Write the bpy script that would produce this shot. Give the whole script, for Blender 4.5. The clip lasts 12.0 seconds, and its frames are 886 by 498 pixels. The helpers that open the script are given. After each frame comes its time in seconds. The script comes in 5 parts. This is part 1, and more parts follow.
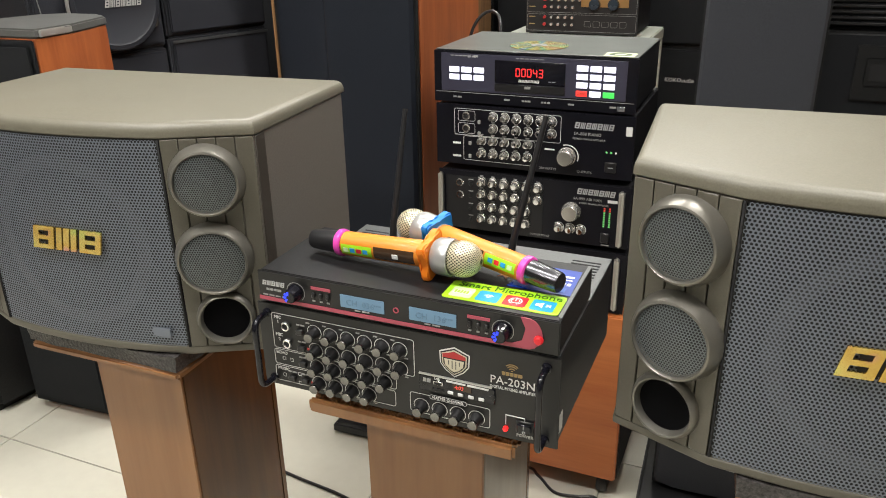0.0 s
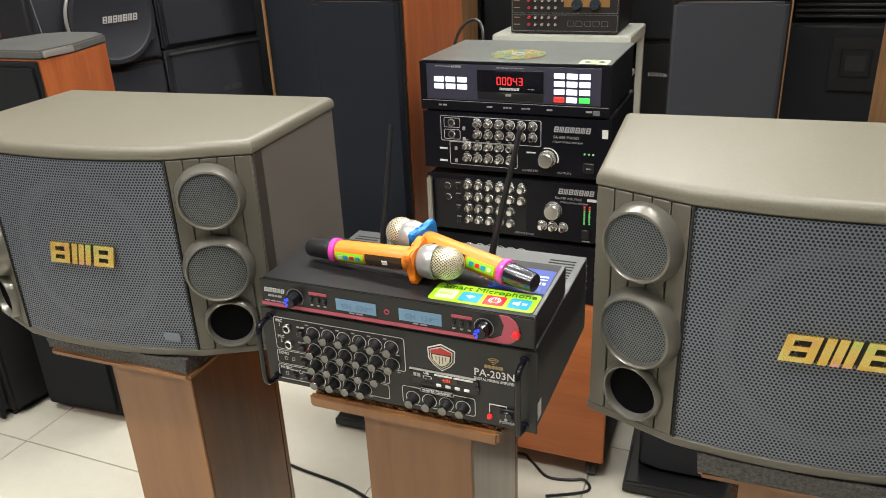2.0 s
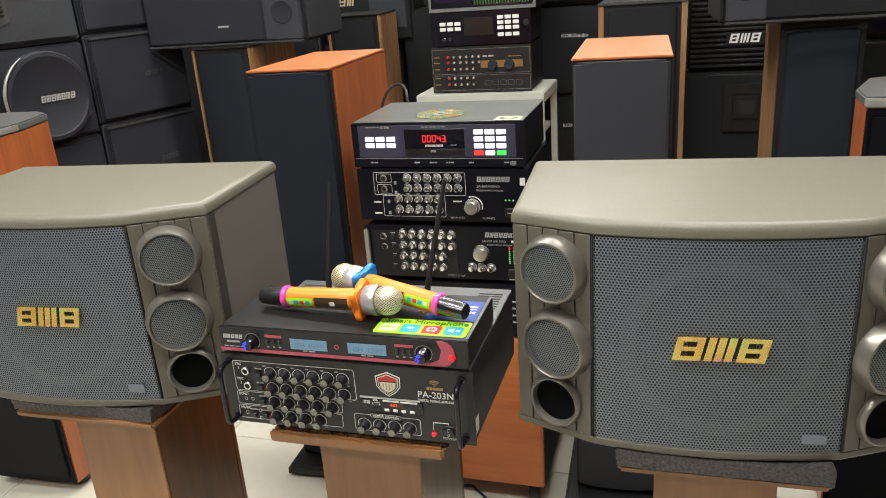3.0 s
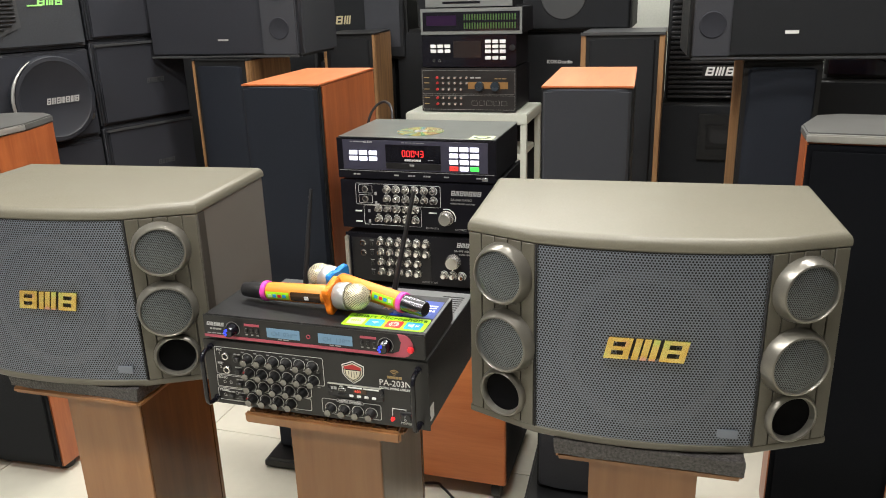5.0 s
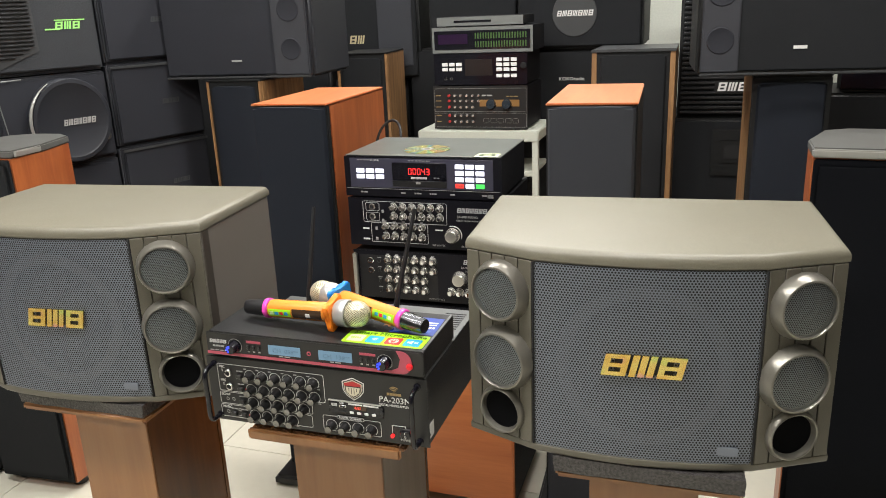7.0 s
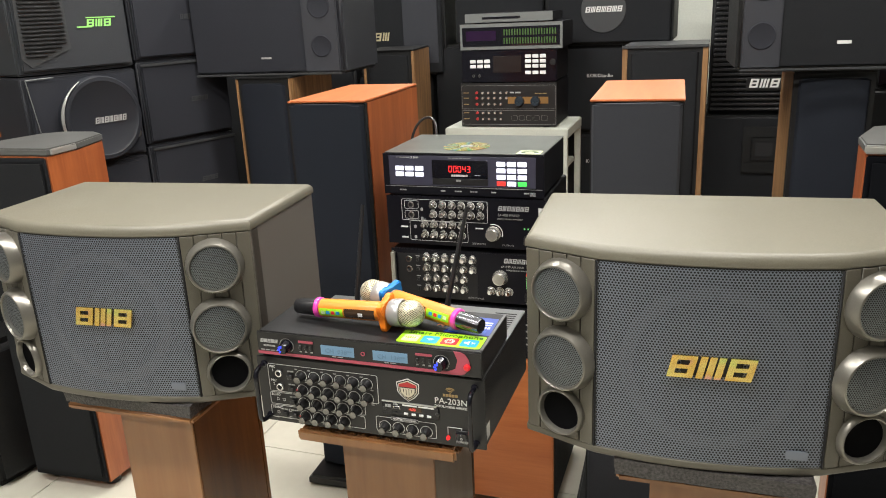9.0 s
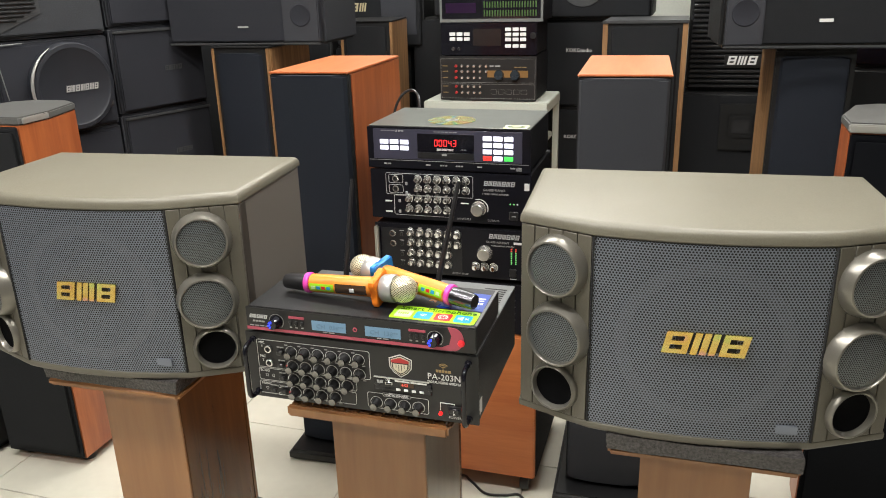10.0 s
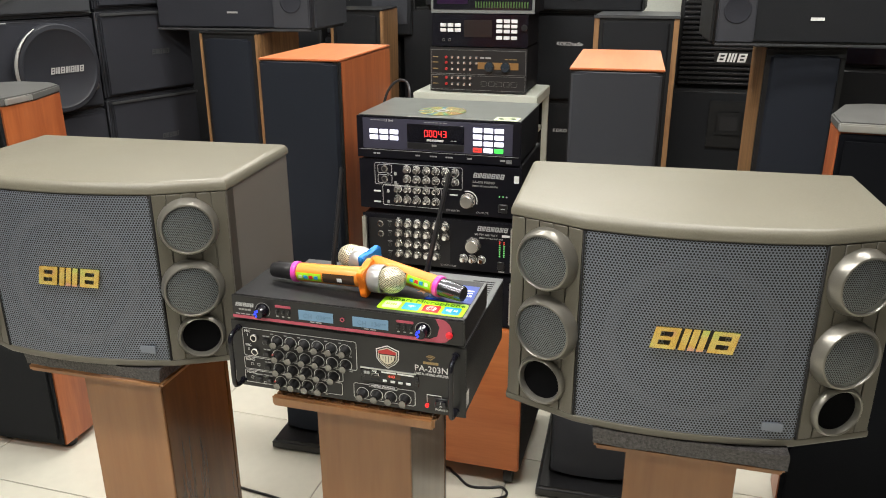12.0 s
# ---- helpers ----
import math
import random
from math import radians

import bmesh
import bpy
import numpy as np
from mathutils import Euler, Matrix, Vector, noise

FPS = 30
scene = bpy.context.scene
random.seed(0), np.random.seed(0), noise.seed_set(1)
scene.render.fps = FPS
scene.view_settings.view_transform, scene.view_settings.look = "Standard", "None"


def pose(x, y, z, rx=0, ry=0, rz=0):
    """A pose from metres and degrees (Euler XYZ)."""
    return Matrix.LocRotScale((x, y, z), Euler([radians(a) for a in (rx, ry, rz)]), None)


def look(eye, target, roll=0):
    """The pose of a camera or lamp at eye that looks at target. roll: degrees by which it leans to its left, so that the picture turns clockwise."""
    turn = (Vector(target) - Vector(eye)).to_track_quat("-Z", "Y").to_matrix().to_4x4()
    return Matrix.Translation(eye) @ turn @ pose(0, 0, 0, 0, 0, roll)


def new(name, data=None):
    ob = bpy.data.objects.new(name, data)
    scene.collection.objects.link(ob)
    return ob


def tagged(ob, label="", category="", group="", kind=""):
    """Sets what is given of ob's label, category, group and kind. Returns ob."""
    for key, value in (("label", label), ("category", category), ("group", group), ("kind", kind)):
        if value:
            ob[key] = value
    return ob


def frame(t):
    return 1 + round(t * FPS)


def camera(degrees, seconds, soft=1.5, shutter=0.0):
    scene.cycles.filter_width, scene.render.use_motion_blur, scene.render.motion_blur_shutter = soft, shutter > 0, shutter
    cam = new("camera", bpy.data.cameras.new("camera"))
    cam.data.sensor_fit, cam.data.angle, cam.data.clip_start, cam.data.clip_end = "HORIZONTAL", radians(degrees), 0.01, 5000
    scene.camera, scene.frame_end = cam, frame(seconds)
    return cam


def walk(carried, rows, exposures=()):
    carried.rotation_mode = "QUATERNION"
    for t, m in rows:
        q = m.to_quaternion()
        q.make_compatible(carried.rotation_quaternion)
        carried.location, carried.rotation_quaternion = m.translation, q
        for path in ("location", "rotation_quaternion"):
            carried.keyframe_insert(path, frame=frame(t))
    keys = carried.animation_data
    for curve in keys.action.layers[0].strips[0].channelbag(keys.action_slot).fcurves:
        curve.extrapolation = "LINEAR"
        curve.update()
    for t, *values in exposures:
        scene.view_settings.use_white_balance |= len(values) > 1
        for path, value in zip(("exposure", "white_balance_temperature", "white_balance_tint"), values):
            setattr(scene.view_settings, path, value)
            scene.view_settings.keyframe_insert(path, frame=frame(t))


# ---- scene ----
cam = camera(59.4, 12.0, soft=1.0)
PATH = [
    (0, (0.035, 0.001, 1.275), (-0.7, 1.714, 0.55), -1.1),
    (0.5, (0.033, -0.004, 1.275), (-0.714, 1.703, 0.548), -1.1),
    (1, (0.033, -0.011, 1.277), (-0.717, 1.693, 0.545), -1.1),
    (1.5, (0.05, -0.023, 1.287), (-0.707, 1.667, 0.53), -1.7),
    (2, (0.083, -0.064, 1.324), (-0.646, 1.644, 0.58), -2.7),
    (2.5, (0.113, -0.117, 1.344), (-0.538, 1.648, 0.666), -3.3),
    (3, (0.134, -0.198, 1.351), (-0.451, 1.612, 0.732), -4.6),
    (3.5, (0.148, -0.274, 1.36), (-0.372, 1.568, 0.779), -4.2),
    (3.7, (0.161, -0.287, 1.363), (-0.338, 1.561, 0.785), -3.6),
    (5.5, (0.234, -0.311, 1.37), (-0.363, 1.509, 0.795), -2.0),
    (6, (0.249, -0.308, 1.37), (-0.359, 1.514, 0.814), -2.5),
    (6.5, (0.256, -0.307, 1.372), (-0.36, 1.516, 0.826), -2.6),
    (8.3, (0.248, -0.304, 1.368), (-0.391, 1.52, 0.853), -3.0),
    (8.5, (0.23, -0.305, 1.369), (-0.415, 1.515, 0.849), -2.7),
    (9, (0.176, -0.309, 1.369), (-0.471, 1.505, 0.83), -2.9),
    (9.5, (0.144, -0.306, 1.37), (-0.46, 1.513, 0.797), -2.9),
    (10, (0.133, -0.31, 1.369), (-0.433, 1.51, 0.763), -1.9),
    (10.5, (0.123, -0.31, 1.367), (-0.424, 1.511, 0.746), -1.0),
    (11, (0.123, -0.314, 1.369), (-0.421, 1.508, 0.749), -0.4),
    (11.5, (0.126, -0.312, 1.368), (-0.41, 1.514, 0.751), -0.3),
    (12, (0.124, -0.304, 1.365), (-0.404, 1.52, 0.739), -0.5),
]
PIVOT = Matrix.Translation((0, 0.765, 0.70))
LEVEL = Matrix.Translation((0, 0, -0.0405)) @ PIVOT @ Matrix.Rotation(radians(-1.5), 4, "X") @ PIVOT.inverted()
MIDDLE = Matrix.Translation((-0.3, 0, 0.75))
LEVEL = MIDDLE @ Matrix.Rotation(radians(-0.8), 4, "Y") @ MIDDLE.inverted() @ LEVEL
walk(cam, [(t, LEVEL @ look(eye, target, roll)) for t, eye, target, roll in PATH], [(0, -0.10), (2.5, -0.10), (3.7, -0.06), (5.5, 0.0), (12, 0.0)])

# ---- light ----
world = bpy.data.worlds.new("room_air")
scene.world = world
world.use_nodes = True
world.node_tree.nodes["Background"].inputs[0].default_value = (0.80, 0.88, 1.0, 1)
world.node_tree.nodes["Background"].inputs[1].default_value = 0.10
TUBE_WATTS = 36.0
CEILING = 2.9
TUBES = [(-1.3, 0.2), (0.0, 0.2), (-1.2, 2.0), (0.50, 1.60), (-1.4, -1.3), (-0.6, 3.3)]


# ---- materials ----
def mat(name, color, rough=0.5, metal=0.0, grain=0.0, scale=300.0, bump=0.0, coat=0.0, stain=0.12, spec=0.5, stain_scale=6.0):
    """A surface with fine grain and broad unevenness."""
    m = bpy.data.materials.new(name)
    m.use_nodes = True
    nt = m.node_tree
    b = nt.nodes["Principled BSDF"]
    b.inputs["Roughness"].default_value = rough
    b.inputs["Metallic"].default_value = metal
    b.inputs["Coat Weight"].default_value = coat
    b.inputs["Specular IOR Level"].default_value = spec
    tc = nt.nodes.new("ShaderNodeTexCoord")
    big = nt.nodes.new("ShaderNodeTexNoise")
    big.inputs["Scale"].default_value = stain_scale
    big.inputs["Detail"].default_value = 5
    fine = nt.nodes.new("ShaderNodeTexNoise")
    fine.inputs["Scale"].default_value = scale
    fine.inputs["Detail"].default_value = 3
    nt.links.new(tc.outputs["Object"], big.inputs["Vector"])
    nt.links.new(tc.outputs["Object"], fine.inputs["Vector"])
    lo = [c * (1 - stain) for c in color]
    hi = [min(1, c * (1 + stain)) for c in color]
    mix = nt.nodes.new("ShaderNodeMix")
    mix.data_type = "RGBA"
    mix.inputs[6].default_value = (*lo, 1)
    mix.inputs[7].default_value = (*hi, 1)
    nt.links.new(big.outputs["Fac"], mix.inputs[0])
    out = mix.outputs[2]
    if grain:
        mul = nt.nodes.new("ShaderNodeMix")
        mul.data_type = "RGBA"
        mul.blend_type = "MULTIPLY"
        mul.inputs[0].default_value = 1.0
        ramp = nt.nodes.new("ShaderNodeMapRange")
        ramp.inputs[1].default_value, ramp.inputs[2].default_value = 0.3, 0.7
        ramp.inputs[3].default_value, ramp.inputs[4].default_value = 1 - grain, 1 + grain
        nt.links.new(fine.outputs["Fac"], ramp.inputs[0])
        nt.links.new(out, mul.inputs[6])
        nt.links.new(ramp.outputs[0], mul.inputs[7])
        out = mul.outputs[2]
    nt.links.new(out, b.inputs["Base Color"])
    rr = nt.nodes.new("ShaderNodeMapRange")
    rr.inputs[3].default_value, rr.inputs[4].default_value = max(0.02, rough - 0.08), min(1, rough + 0.08)
    nt.links.new(big.outputs["Fac"], rr.inputs[0])
    nt.links.new(rr.outputs[0], b.inputs["Roughness"])
    if bump:
        bp = nt.nodes.new("ShaderNodeBump")
        bp.inputs["Strength"].default_value = bump
        bp.inputs["Distance"].default_value = 0.002
        nt.links.new(fine.outputs["Fac"], bp.inputs["Height"])
        nt.links.new(bp.outputs["Normal"], b.inputs["Normal"])
    return m


def wood(name, light, dark, rough=0.4, along="Z", coat=0.2, fine=1.0):
    """Veneer: long streaks along one axis."""
    m = bpy.data.materials.new(name)
    m.use_nodes = True
    nt = m.node_tree
    b = nt.nodes["Principled BSDF"]
    tc = nt.nodes.new("ShaderNodeTexCoord")
    mp = nt.nodes.new("ShaderNodeMapping")
    s = {"X": (1.2, 14, 14), "Y": (14, 1.2, 14), "Z": (14, 14, 1.2)}[along]
    mp.inputs["Scale"].default_value = [v * fine for v in s]
    nt.links.new(tc.outputs["Object"], mp.inputs["Vector"])
    n1 = nt.nodes.new("ShaderNodeTexNoise")
    n1.inputs["Scale"].default_value, n1.inputs["Detail"].default_value = 1.6, 6
    n1.inputs["Distortion"].default_value = 0.6
    n2 = nt.nodes.new("ShaderNodeTexNoise")
    n2.inputs["Scale"].default_value, n2.inputs["Detail"].default_value = 14, 4
    nt.links.new(mp.outputs[0], n1.inputs["Vector"])
    nt.links.new(mp.outputs[0], n2.inputs["Vector"])
    add = nt.nodes.new("ShaderNodeMath")
    add.operation = "MULTIPLY_ADD"
    add.inputs[1].default_value = 0.35
    nt.links.new(n2.outputs["Fac"], add.inputs[0])
    nt.links.new(n1.outputs["Fac"], add.inputs[2])
    ramp = nt.nodes.new("ShaderNodeMapRange")
    ramp.inputs[1].default_value, ramp.inputs[2].default_value = 0.42, 0.92
    nt.links.new(add.outputs[0], ramp.inputs[0])
    mix = nt.nodes.new("ShaderNodeMix")
    mix.data_type = "RGBA"
    mix.inputs[6].default_value = (*dark, 1)
    mix.inputs[7].default_value = (*light, 1)
    nt.links.new(ramp.outputs[0], mix.inputs[0])
    nt.links.new(mix.outputs[2], b.inputs["Base Color"])
    b.inputs["Roughness"].default_value = rough
    b.inputs["Coat Weight"].default_value = coat
    b.inputs["Coat Roughness"].default_value = 0.25
    bp = nt.nodes.new("ShaderNodeBump")
    bp.inputs["Strength"].default_value, bp.inputs["Distance"].default_value = 0.12, 0.001
    nt.links.new(n2.outputs["Fac"], bp.inputs["Height"])
    nt.links.new(bp.outputs["Normal"], b.inputs["Normal"])
    return m


def glow(name, color, strength):
    m = bpy.data.materials.new(name)
    m.use_nodes = True
    b = m.node_tree.nodes["Principled BSDF"]
    b.inputs["Base Color"].default_value = (*[c * 0.6 for c in color], 1)
    b.inputs["Emission Color"].default_value = (*color, 1)
    b.inputs["Emission Strength"].default_value = strength
    b.inputs["Roughness"].default_value = 0.3
    return m


def iridescent(name, base, spread, rough):
    """Foil or disc metal: a shifting sheen painted across the surface as coloured noise."""
    m = bpy.data.materials.new(name)
    m.use_nodes = True
    nt = m.node_tree
    b = nt.nodes["Principled BSDF"]
    tc = nt.nodes.new("ShaderNodeTexCoord")
    n = nt.nodes.new("ShaderNodeTexNoise")
    n.inputs["Scale"].default_value, n.inputs["Detail"].default_value = spread, 1
    nt.links.new(tc.outputs["Object"], n.inputs["Vector"])
    r = nt.nodes.new("ShaderNodeValToRGB")
    r.color_ramp.elements[0].position, r.color_ramp.elements[1].position = 0.30, 0.72
    r.color_ramp.elements[0].color = (*base[0], 1)
    r.color_ramp.elements[1].color = (*base[-1], 1)
    for i, c in enumerate(base[1:-1]):
        e = r.color_ramp.elements.new(0.30 + 0.42 * (i + 1) / (len(base) - 1))
        e.color = (*c, 1)
    nt.links.new(n.outputs["Fac"], r.inputs[0])
    nt.links.new(r.outputs[0], b.inputs["Base Color"])
    b.inputs["Metallic"].default_value = 0.85
    b.inputs["Roughness"].default_value = rough
    return m


TAUPE = mat("taupe_vinyl", (0.154, 0.143, 0.108), 0.42, grain=0.10, scale=500, bump=0.10, stain=0.06)
# Side vinyl lightened so that its sheen sits in the base colour.
TAUPE_SIDE = mat("taupe_vinyl_side", (0.145, 0.130, 0.113), 0.42, grain=0.12, scale=400, bump=0.12, stain=0.08)
TAUPE_FACE = mat("taupe_baffle", (0.106, 0.097, 0.075), 0.40, grain=0.06, scale=600, bump=0.05, stain=0.06)
RIM = mat("grey_metallic_paint", (0.20, 0.19, 0.165), 0.30, metal=0.55, grain=0.05, scale=900, stain=0.05)
GRILLE = mat("blue_grey_perforated_steel", (0.186, 0.206, 0.248), 0.38, metal=0.4, stain=0.08, scale=800)
GRILLE_FINE = mat("grey_green_fine_mesh", (0.172, 0.190, 0.198), 0.40, metal=0.5, stain=0.08, scale=900)
CAVITY = mat("dark_cavity", (0.012, 0.012, 0.013), 0.8, stain=0.2)
CONE = mat("speaker_cone", (0.030, 0.030, 0.033), 0.7, stain=0.2)
GOLD_FOIL = iridescent("gold_hologram_foil", [(0.75, 0.40, 0.32), (0.76, 0.50, 0.12), (0.80, 0.58, 0.18), (0.78, 0.62, 0.20), (0.66, 0.68, 0.20), (0.30, 0.66, 0.32)], 34, 0.24)
BLACK_STEEL = mat("black_powder_steel", (0.011, 0.011, 0.012), 0.42, spec=0.4, grain=0.15, scale=700, bump=0.10, stain=0.10)
CASE_STEEL = mat("dull_black_case_steel", (0.010, 0.010, 0.012), 0.55, spec=0.15, grain=0.15, scale=700, bump=0.1, stain=0.1)
BLACK_PANEL = mat("black_panel", (0.0135, 0.0135, 0.0138), 0.38, spec=0.5, grain=0.1, scale=800, bump=0.05)
TAIL_BLACK = mat("satin_black_plastic", (0.010, 0.010, 0.011), 0.38, stain=0.1)
BLACK_GLOSS = mat("black_gloss", (0.006, 0.006, 0.010), 0.10, stain=0.1)
BLACK_PLASTIC = mat("black_plastic", (0.016, 0.016, 0.017), 0.30, stain=0.1)
BLACK_CLOTH = mat("black_cloth", (0.012, 0.013, 0.015), 0.85, spec=0.25, grain=0.35, scale=900, bump=0.35, stain=0.12)
GREY_CLOTH = mat("charcoal_cloth", (0.037, 0.039, 0.046), 0.85, spec=0.3, grain=0.25, scale=900, bump=0.30, stain=0.10)
# Darker cloth for the right tapered tower, its shade put into the colour.
SHADED_NAVY = mat("shade_darkened_navy_cloth", (0.0030, 0.0036, 0.0056), 0.85, spec=0.15, grain=0.25, scale=900, bump=0.30, stain=0.12)
NAVY_CLOTH = mat("blue_black_cloth", (0.010, 0.013, 0.020), 0.8, spec=0.25, grain=0.25, scale=900, bump=0.30, stain=0.12)
BLACK_CAB = mat("black_painted_cabinet", (0.010, 0.0105, 0.011), 0.55, spec=0.3, grain=0.3, scale=260, bump=0.25, stain=0.18)
GREY_PLASTIC = mat("grey_plastic", (0.042, 0.044, 0.046), 0.45, stain=0.08)
GREY_TOP = mat("grey_lacquered_top", (0.10, 0.10, 0.095), 0.40, grain=0.1, stain=0.10)
SILVER_EDGE = mat("silver_trim", (0.55, 0.55, 0.53), 0.30, metal=0.7, stain=0.06)
CHROME = mat("chrome", (0.75, 0.75, 0.76), 0.12, metal=1.0, stain=0.04)
CHROME_DARK = mat("smoked_chrome", (0.12, 0.12, 0.13), 0.24, metal=1.0, stain=0.08)
CAP_CHROME = mat("dull_dark_chrome", (0.22, 0.215, 0.21), 0.24, metal=1.0, stain=0.15)
ALU = mat("brushed_aluminium", (0.62, 0.61, 0.58), 0.30, metal=0.9, grain=0.06, scale=600, stain=0.05)
KNOB_SILVER = mat("silver_knob", (0.68, 0.66, 0.62), 0.26, metal=0.8, grain=0.05, stain=0.06)
PRINT = mat("white_print", (0.72, 0.72, 0.70), 0.5, stain=0.05)
PRINT_DIM = mat("grey_print", (0.35, 0.35, 0.34), 0.5, stain=0.05)
GOLD_PRINT = mat("gold_print", (0.35, 0.24, 0.10), 0.4, stain=0.1)
RED_PRINT = mat("red_print", (0.45, 0.03, 0.03), 0.4, stain=0.1)
PINK_TRIM = mat("rose_red_trim", (0.42, 0.075, 0.11), 0.38, stain=0.08)
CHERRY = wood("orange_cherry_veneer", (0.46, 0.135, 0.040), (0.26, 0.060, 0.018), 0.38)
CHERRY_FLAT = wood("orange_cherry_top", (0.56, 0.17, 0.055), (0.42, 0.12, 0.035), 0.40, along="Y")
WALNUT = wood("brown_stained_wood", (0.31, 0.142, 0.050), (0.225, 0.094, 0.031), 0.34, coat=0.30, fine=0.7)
# Darker copy of the stand's wood, for the faces turned from the light.
WALNUT_SHADED = wood("shade_darkened_red_brown_stained_wood", (0.150, 0.058, 0.014), (0.080, 0.028, 0.007), 0.26, coat=0.45, fine=0.6)
PALE_WOOD = wood("pale_striped_veneer", (0.36, 0.20, 0.085), (0.12, 0.055, 0.022), 0.45, fine=1.6)
FOAM = mat("dark_grey_foam", (0.050, 0.046, 0.045), 0.38, grain=0.6, scale=220, bump=1.0, stain=0.3, stain_scale=40)
TILE = mat("white_glazed_tile", (0.62, 0.60, 0.505), 0.16, grain=0.02, scale=30, stain=0.05, stain_scale=3)
GROUT = mat("grey_grout", (0.34, 0.32, 0.28), 0.8, stain=0.2)
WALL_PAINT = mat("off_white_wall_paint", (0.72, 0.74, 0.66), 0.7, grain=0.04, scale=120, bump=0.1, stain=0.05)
CEIL_PAINT = mat("white_ceiling_paint", (0.80, 0.80, 0.78), 0.8, stain=0.03)
TABLE_PAINT = mat("pale_grey_painted_steel", (0.48, 0.50, 0.44), 0.45, grain=0.06, scale=200, stain=0.06)
ORANGE = mat("orange_plastic", (0.70, 0.235, 0.016), 0.42, coat=0.12, stain=0.06)
ORANGE_RING = mat("bright_orange_rubber", (0.95, 0.24, 0.012), 0.45, stain=0.04)
BLUE_RING = mat("blue_rubber", (0.008, 0.20, 0.62), 0.45, stain=0.04)
MAGENTA = mat("magenta_ring", (0.75, 0.06, 0.42), 0.30, coat=0.5, stain=0.15, stain_scale=80)
SMOKE = mat("smoked_window", (0.055, 0.030, 0.016), 0.12, stain=0.2)
BALL_MESH = mat("champagne_wire_mesh", (0.74, 0.69, 0.50), 0.30, metal=0.4, stain=0.05)
BAND = mat("pale_silver_band", (0.44, 0.44, 0.43), 0.30, metal=0.5, stain=0.05)
BALL_DARK = mat("inner_foam", (0.12, 0.11, 0.07), 0.9, stain=0.2)
LIME = mat("lime_sticker", (0.36, 0.72, 0.02), 0.30, stain=0.03)
ROYAL = mat("royal_blue_sticker", (0.012, 0.045, 0.32), 0.28, stain=0.05)
STICK_BLUE = mat("sticker_blue", (0.02, 0.30, 0.66), 0.3, stain=0.04)
STICK_RED = mat("sticker_red", (0.70, 0.02, 0.03), 0.3, stain=0.04)
STICK_PALE = mat("sticker_pale_green", (0.62, 0.80, 0.42), 0.3, stain=0.04)
DARK_PRINT = mat("dark_print", (0.03, 0.06, 0.02), 0.4, stain=0.05)
WHITE_PLASTIC = mat("white_plastic", (0.75, 0.75, 0.74), 0.35, stain=0.03)
LCD = glow("lcd_backlight", (0.20, 0.36, 0.52), 0.22)
LCD_INK = mat("lcd_segment", (0.13, 0.23, 0.33), 0.4, stain=0.05)
BLUE_LED = glow("blue_knob_glow", (0.03, 0.06, 1.0), 1.3)
RED_LED = glow("red_lamp", (1.0, 0.02, 0.02), 1.6)
RED_DIGIT = glow("red_digit", (1.0, 0.03, 0.03), 2.2)
RED_KEY = glow("red_key", (1.0, 0.06, 0.05), 0.9)
GREEN_KEY = glow("green_key", (0.08, 0.80, 0.12), 0.9)
WHITE_KEY = glow("white_key", (0.86, 0.86, 1.0), 1.6)
GREEN_BAR = glow("green_level_bar", (0.075, 0.16, 0.045), 0.14)
LED_RED_SMALL = glow("small_red_led", (0.9, 0.08, 0.05), 0.6)
LED_GREEN_SMALL = glow("small_green_led", (0.2, 0.7, 0.2), 0.5)
TUBE_GLOW = glow("tube_diffuser", (0.93, 0.98, 1.0), 9.0)
# Rainbow glints are painted into the base colour, by angle round the disc.
DISC = iridescent("painted_rainbow_disc", [(0.50, 0.52, 0.44), (0.95, 0.90, 0.55), (0.90, 0.40, 0.15), (0.95, 0.92, 0.30), (0.25, 0.80, 0.45), (0.30, 0.55, 0.90), (0.60, 0.60, 0.52)], 5.0, 0.22)
nt = DISC.node_tree
spread = next(n for n in nt.nodes if n.type == "TEX_NOISE")
axes = nt.nodes.new("ShaderNodeSeparateXYZ")
turn = nt.nodes.new("ShaderNodeMath")
turn.operation = "ARCTAN2"
nt.links.new(next(n for n in nt.nodes if n.type == "TEX_COORD").outputs["Object"], axes.inputs[0])
nt.links.new(axes.outputs[0], turn.inputs[0])
nt.links.new(axes.outputs[1], turn.inputs[1])
nt.links.new(turn.outputs[0], spread.inputs["Vector"])
spread.inputs["Scale"].default_value = 1.6


# ---- building helpers ----
def part(name, bm, material, parent=None, label="", flat=False, at=None):
    """Links a bmesh as one mesh object under a thing or a part."""
    me = bpy.data.meshes.new(name)
    bm.normal_update()
    bm.to_mesh(me)
    bm.free()
    return place(name, me, material, parent, label, flat, at)


def place(name, me, material, parent=None, label="", flat=False, at=None):
    if not me.materials:
        me.materials.append(material)
        if not flat:
            me.shade_smooth()
            me.set_sharp_from_angle(angle=radians(38))
    ob = new(name, me)
    if parent is not None:
        ob.parent = parent
    if at is not None:
        ob.matrix_basis = at
    if label:
        ob["label"] = label
    return ob


def thing(name, label, category, m=None, group="", kind=""):
    ob = new(name)
    ob.empty_display_size = 0.05
    if m is not None:
        ob.matrix_basis = m
    return tagged(ob, label, category, group, kind)


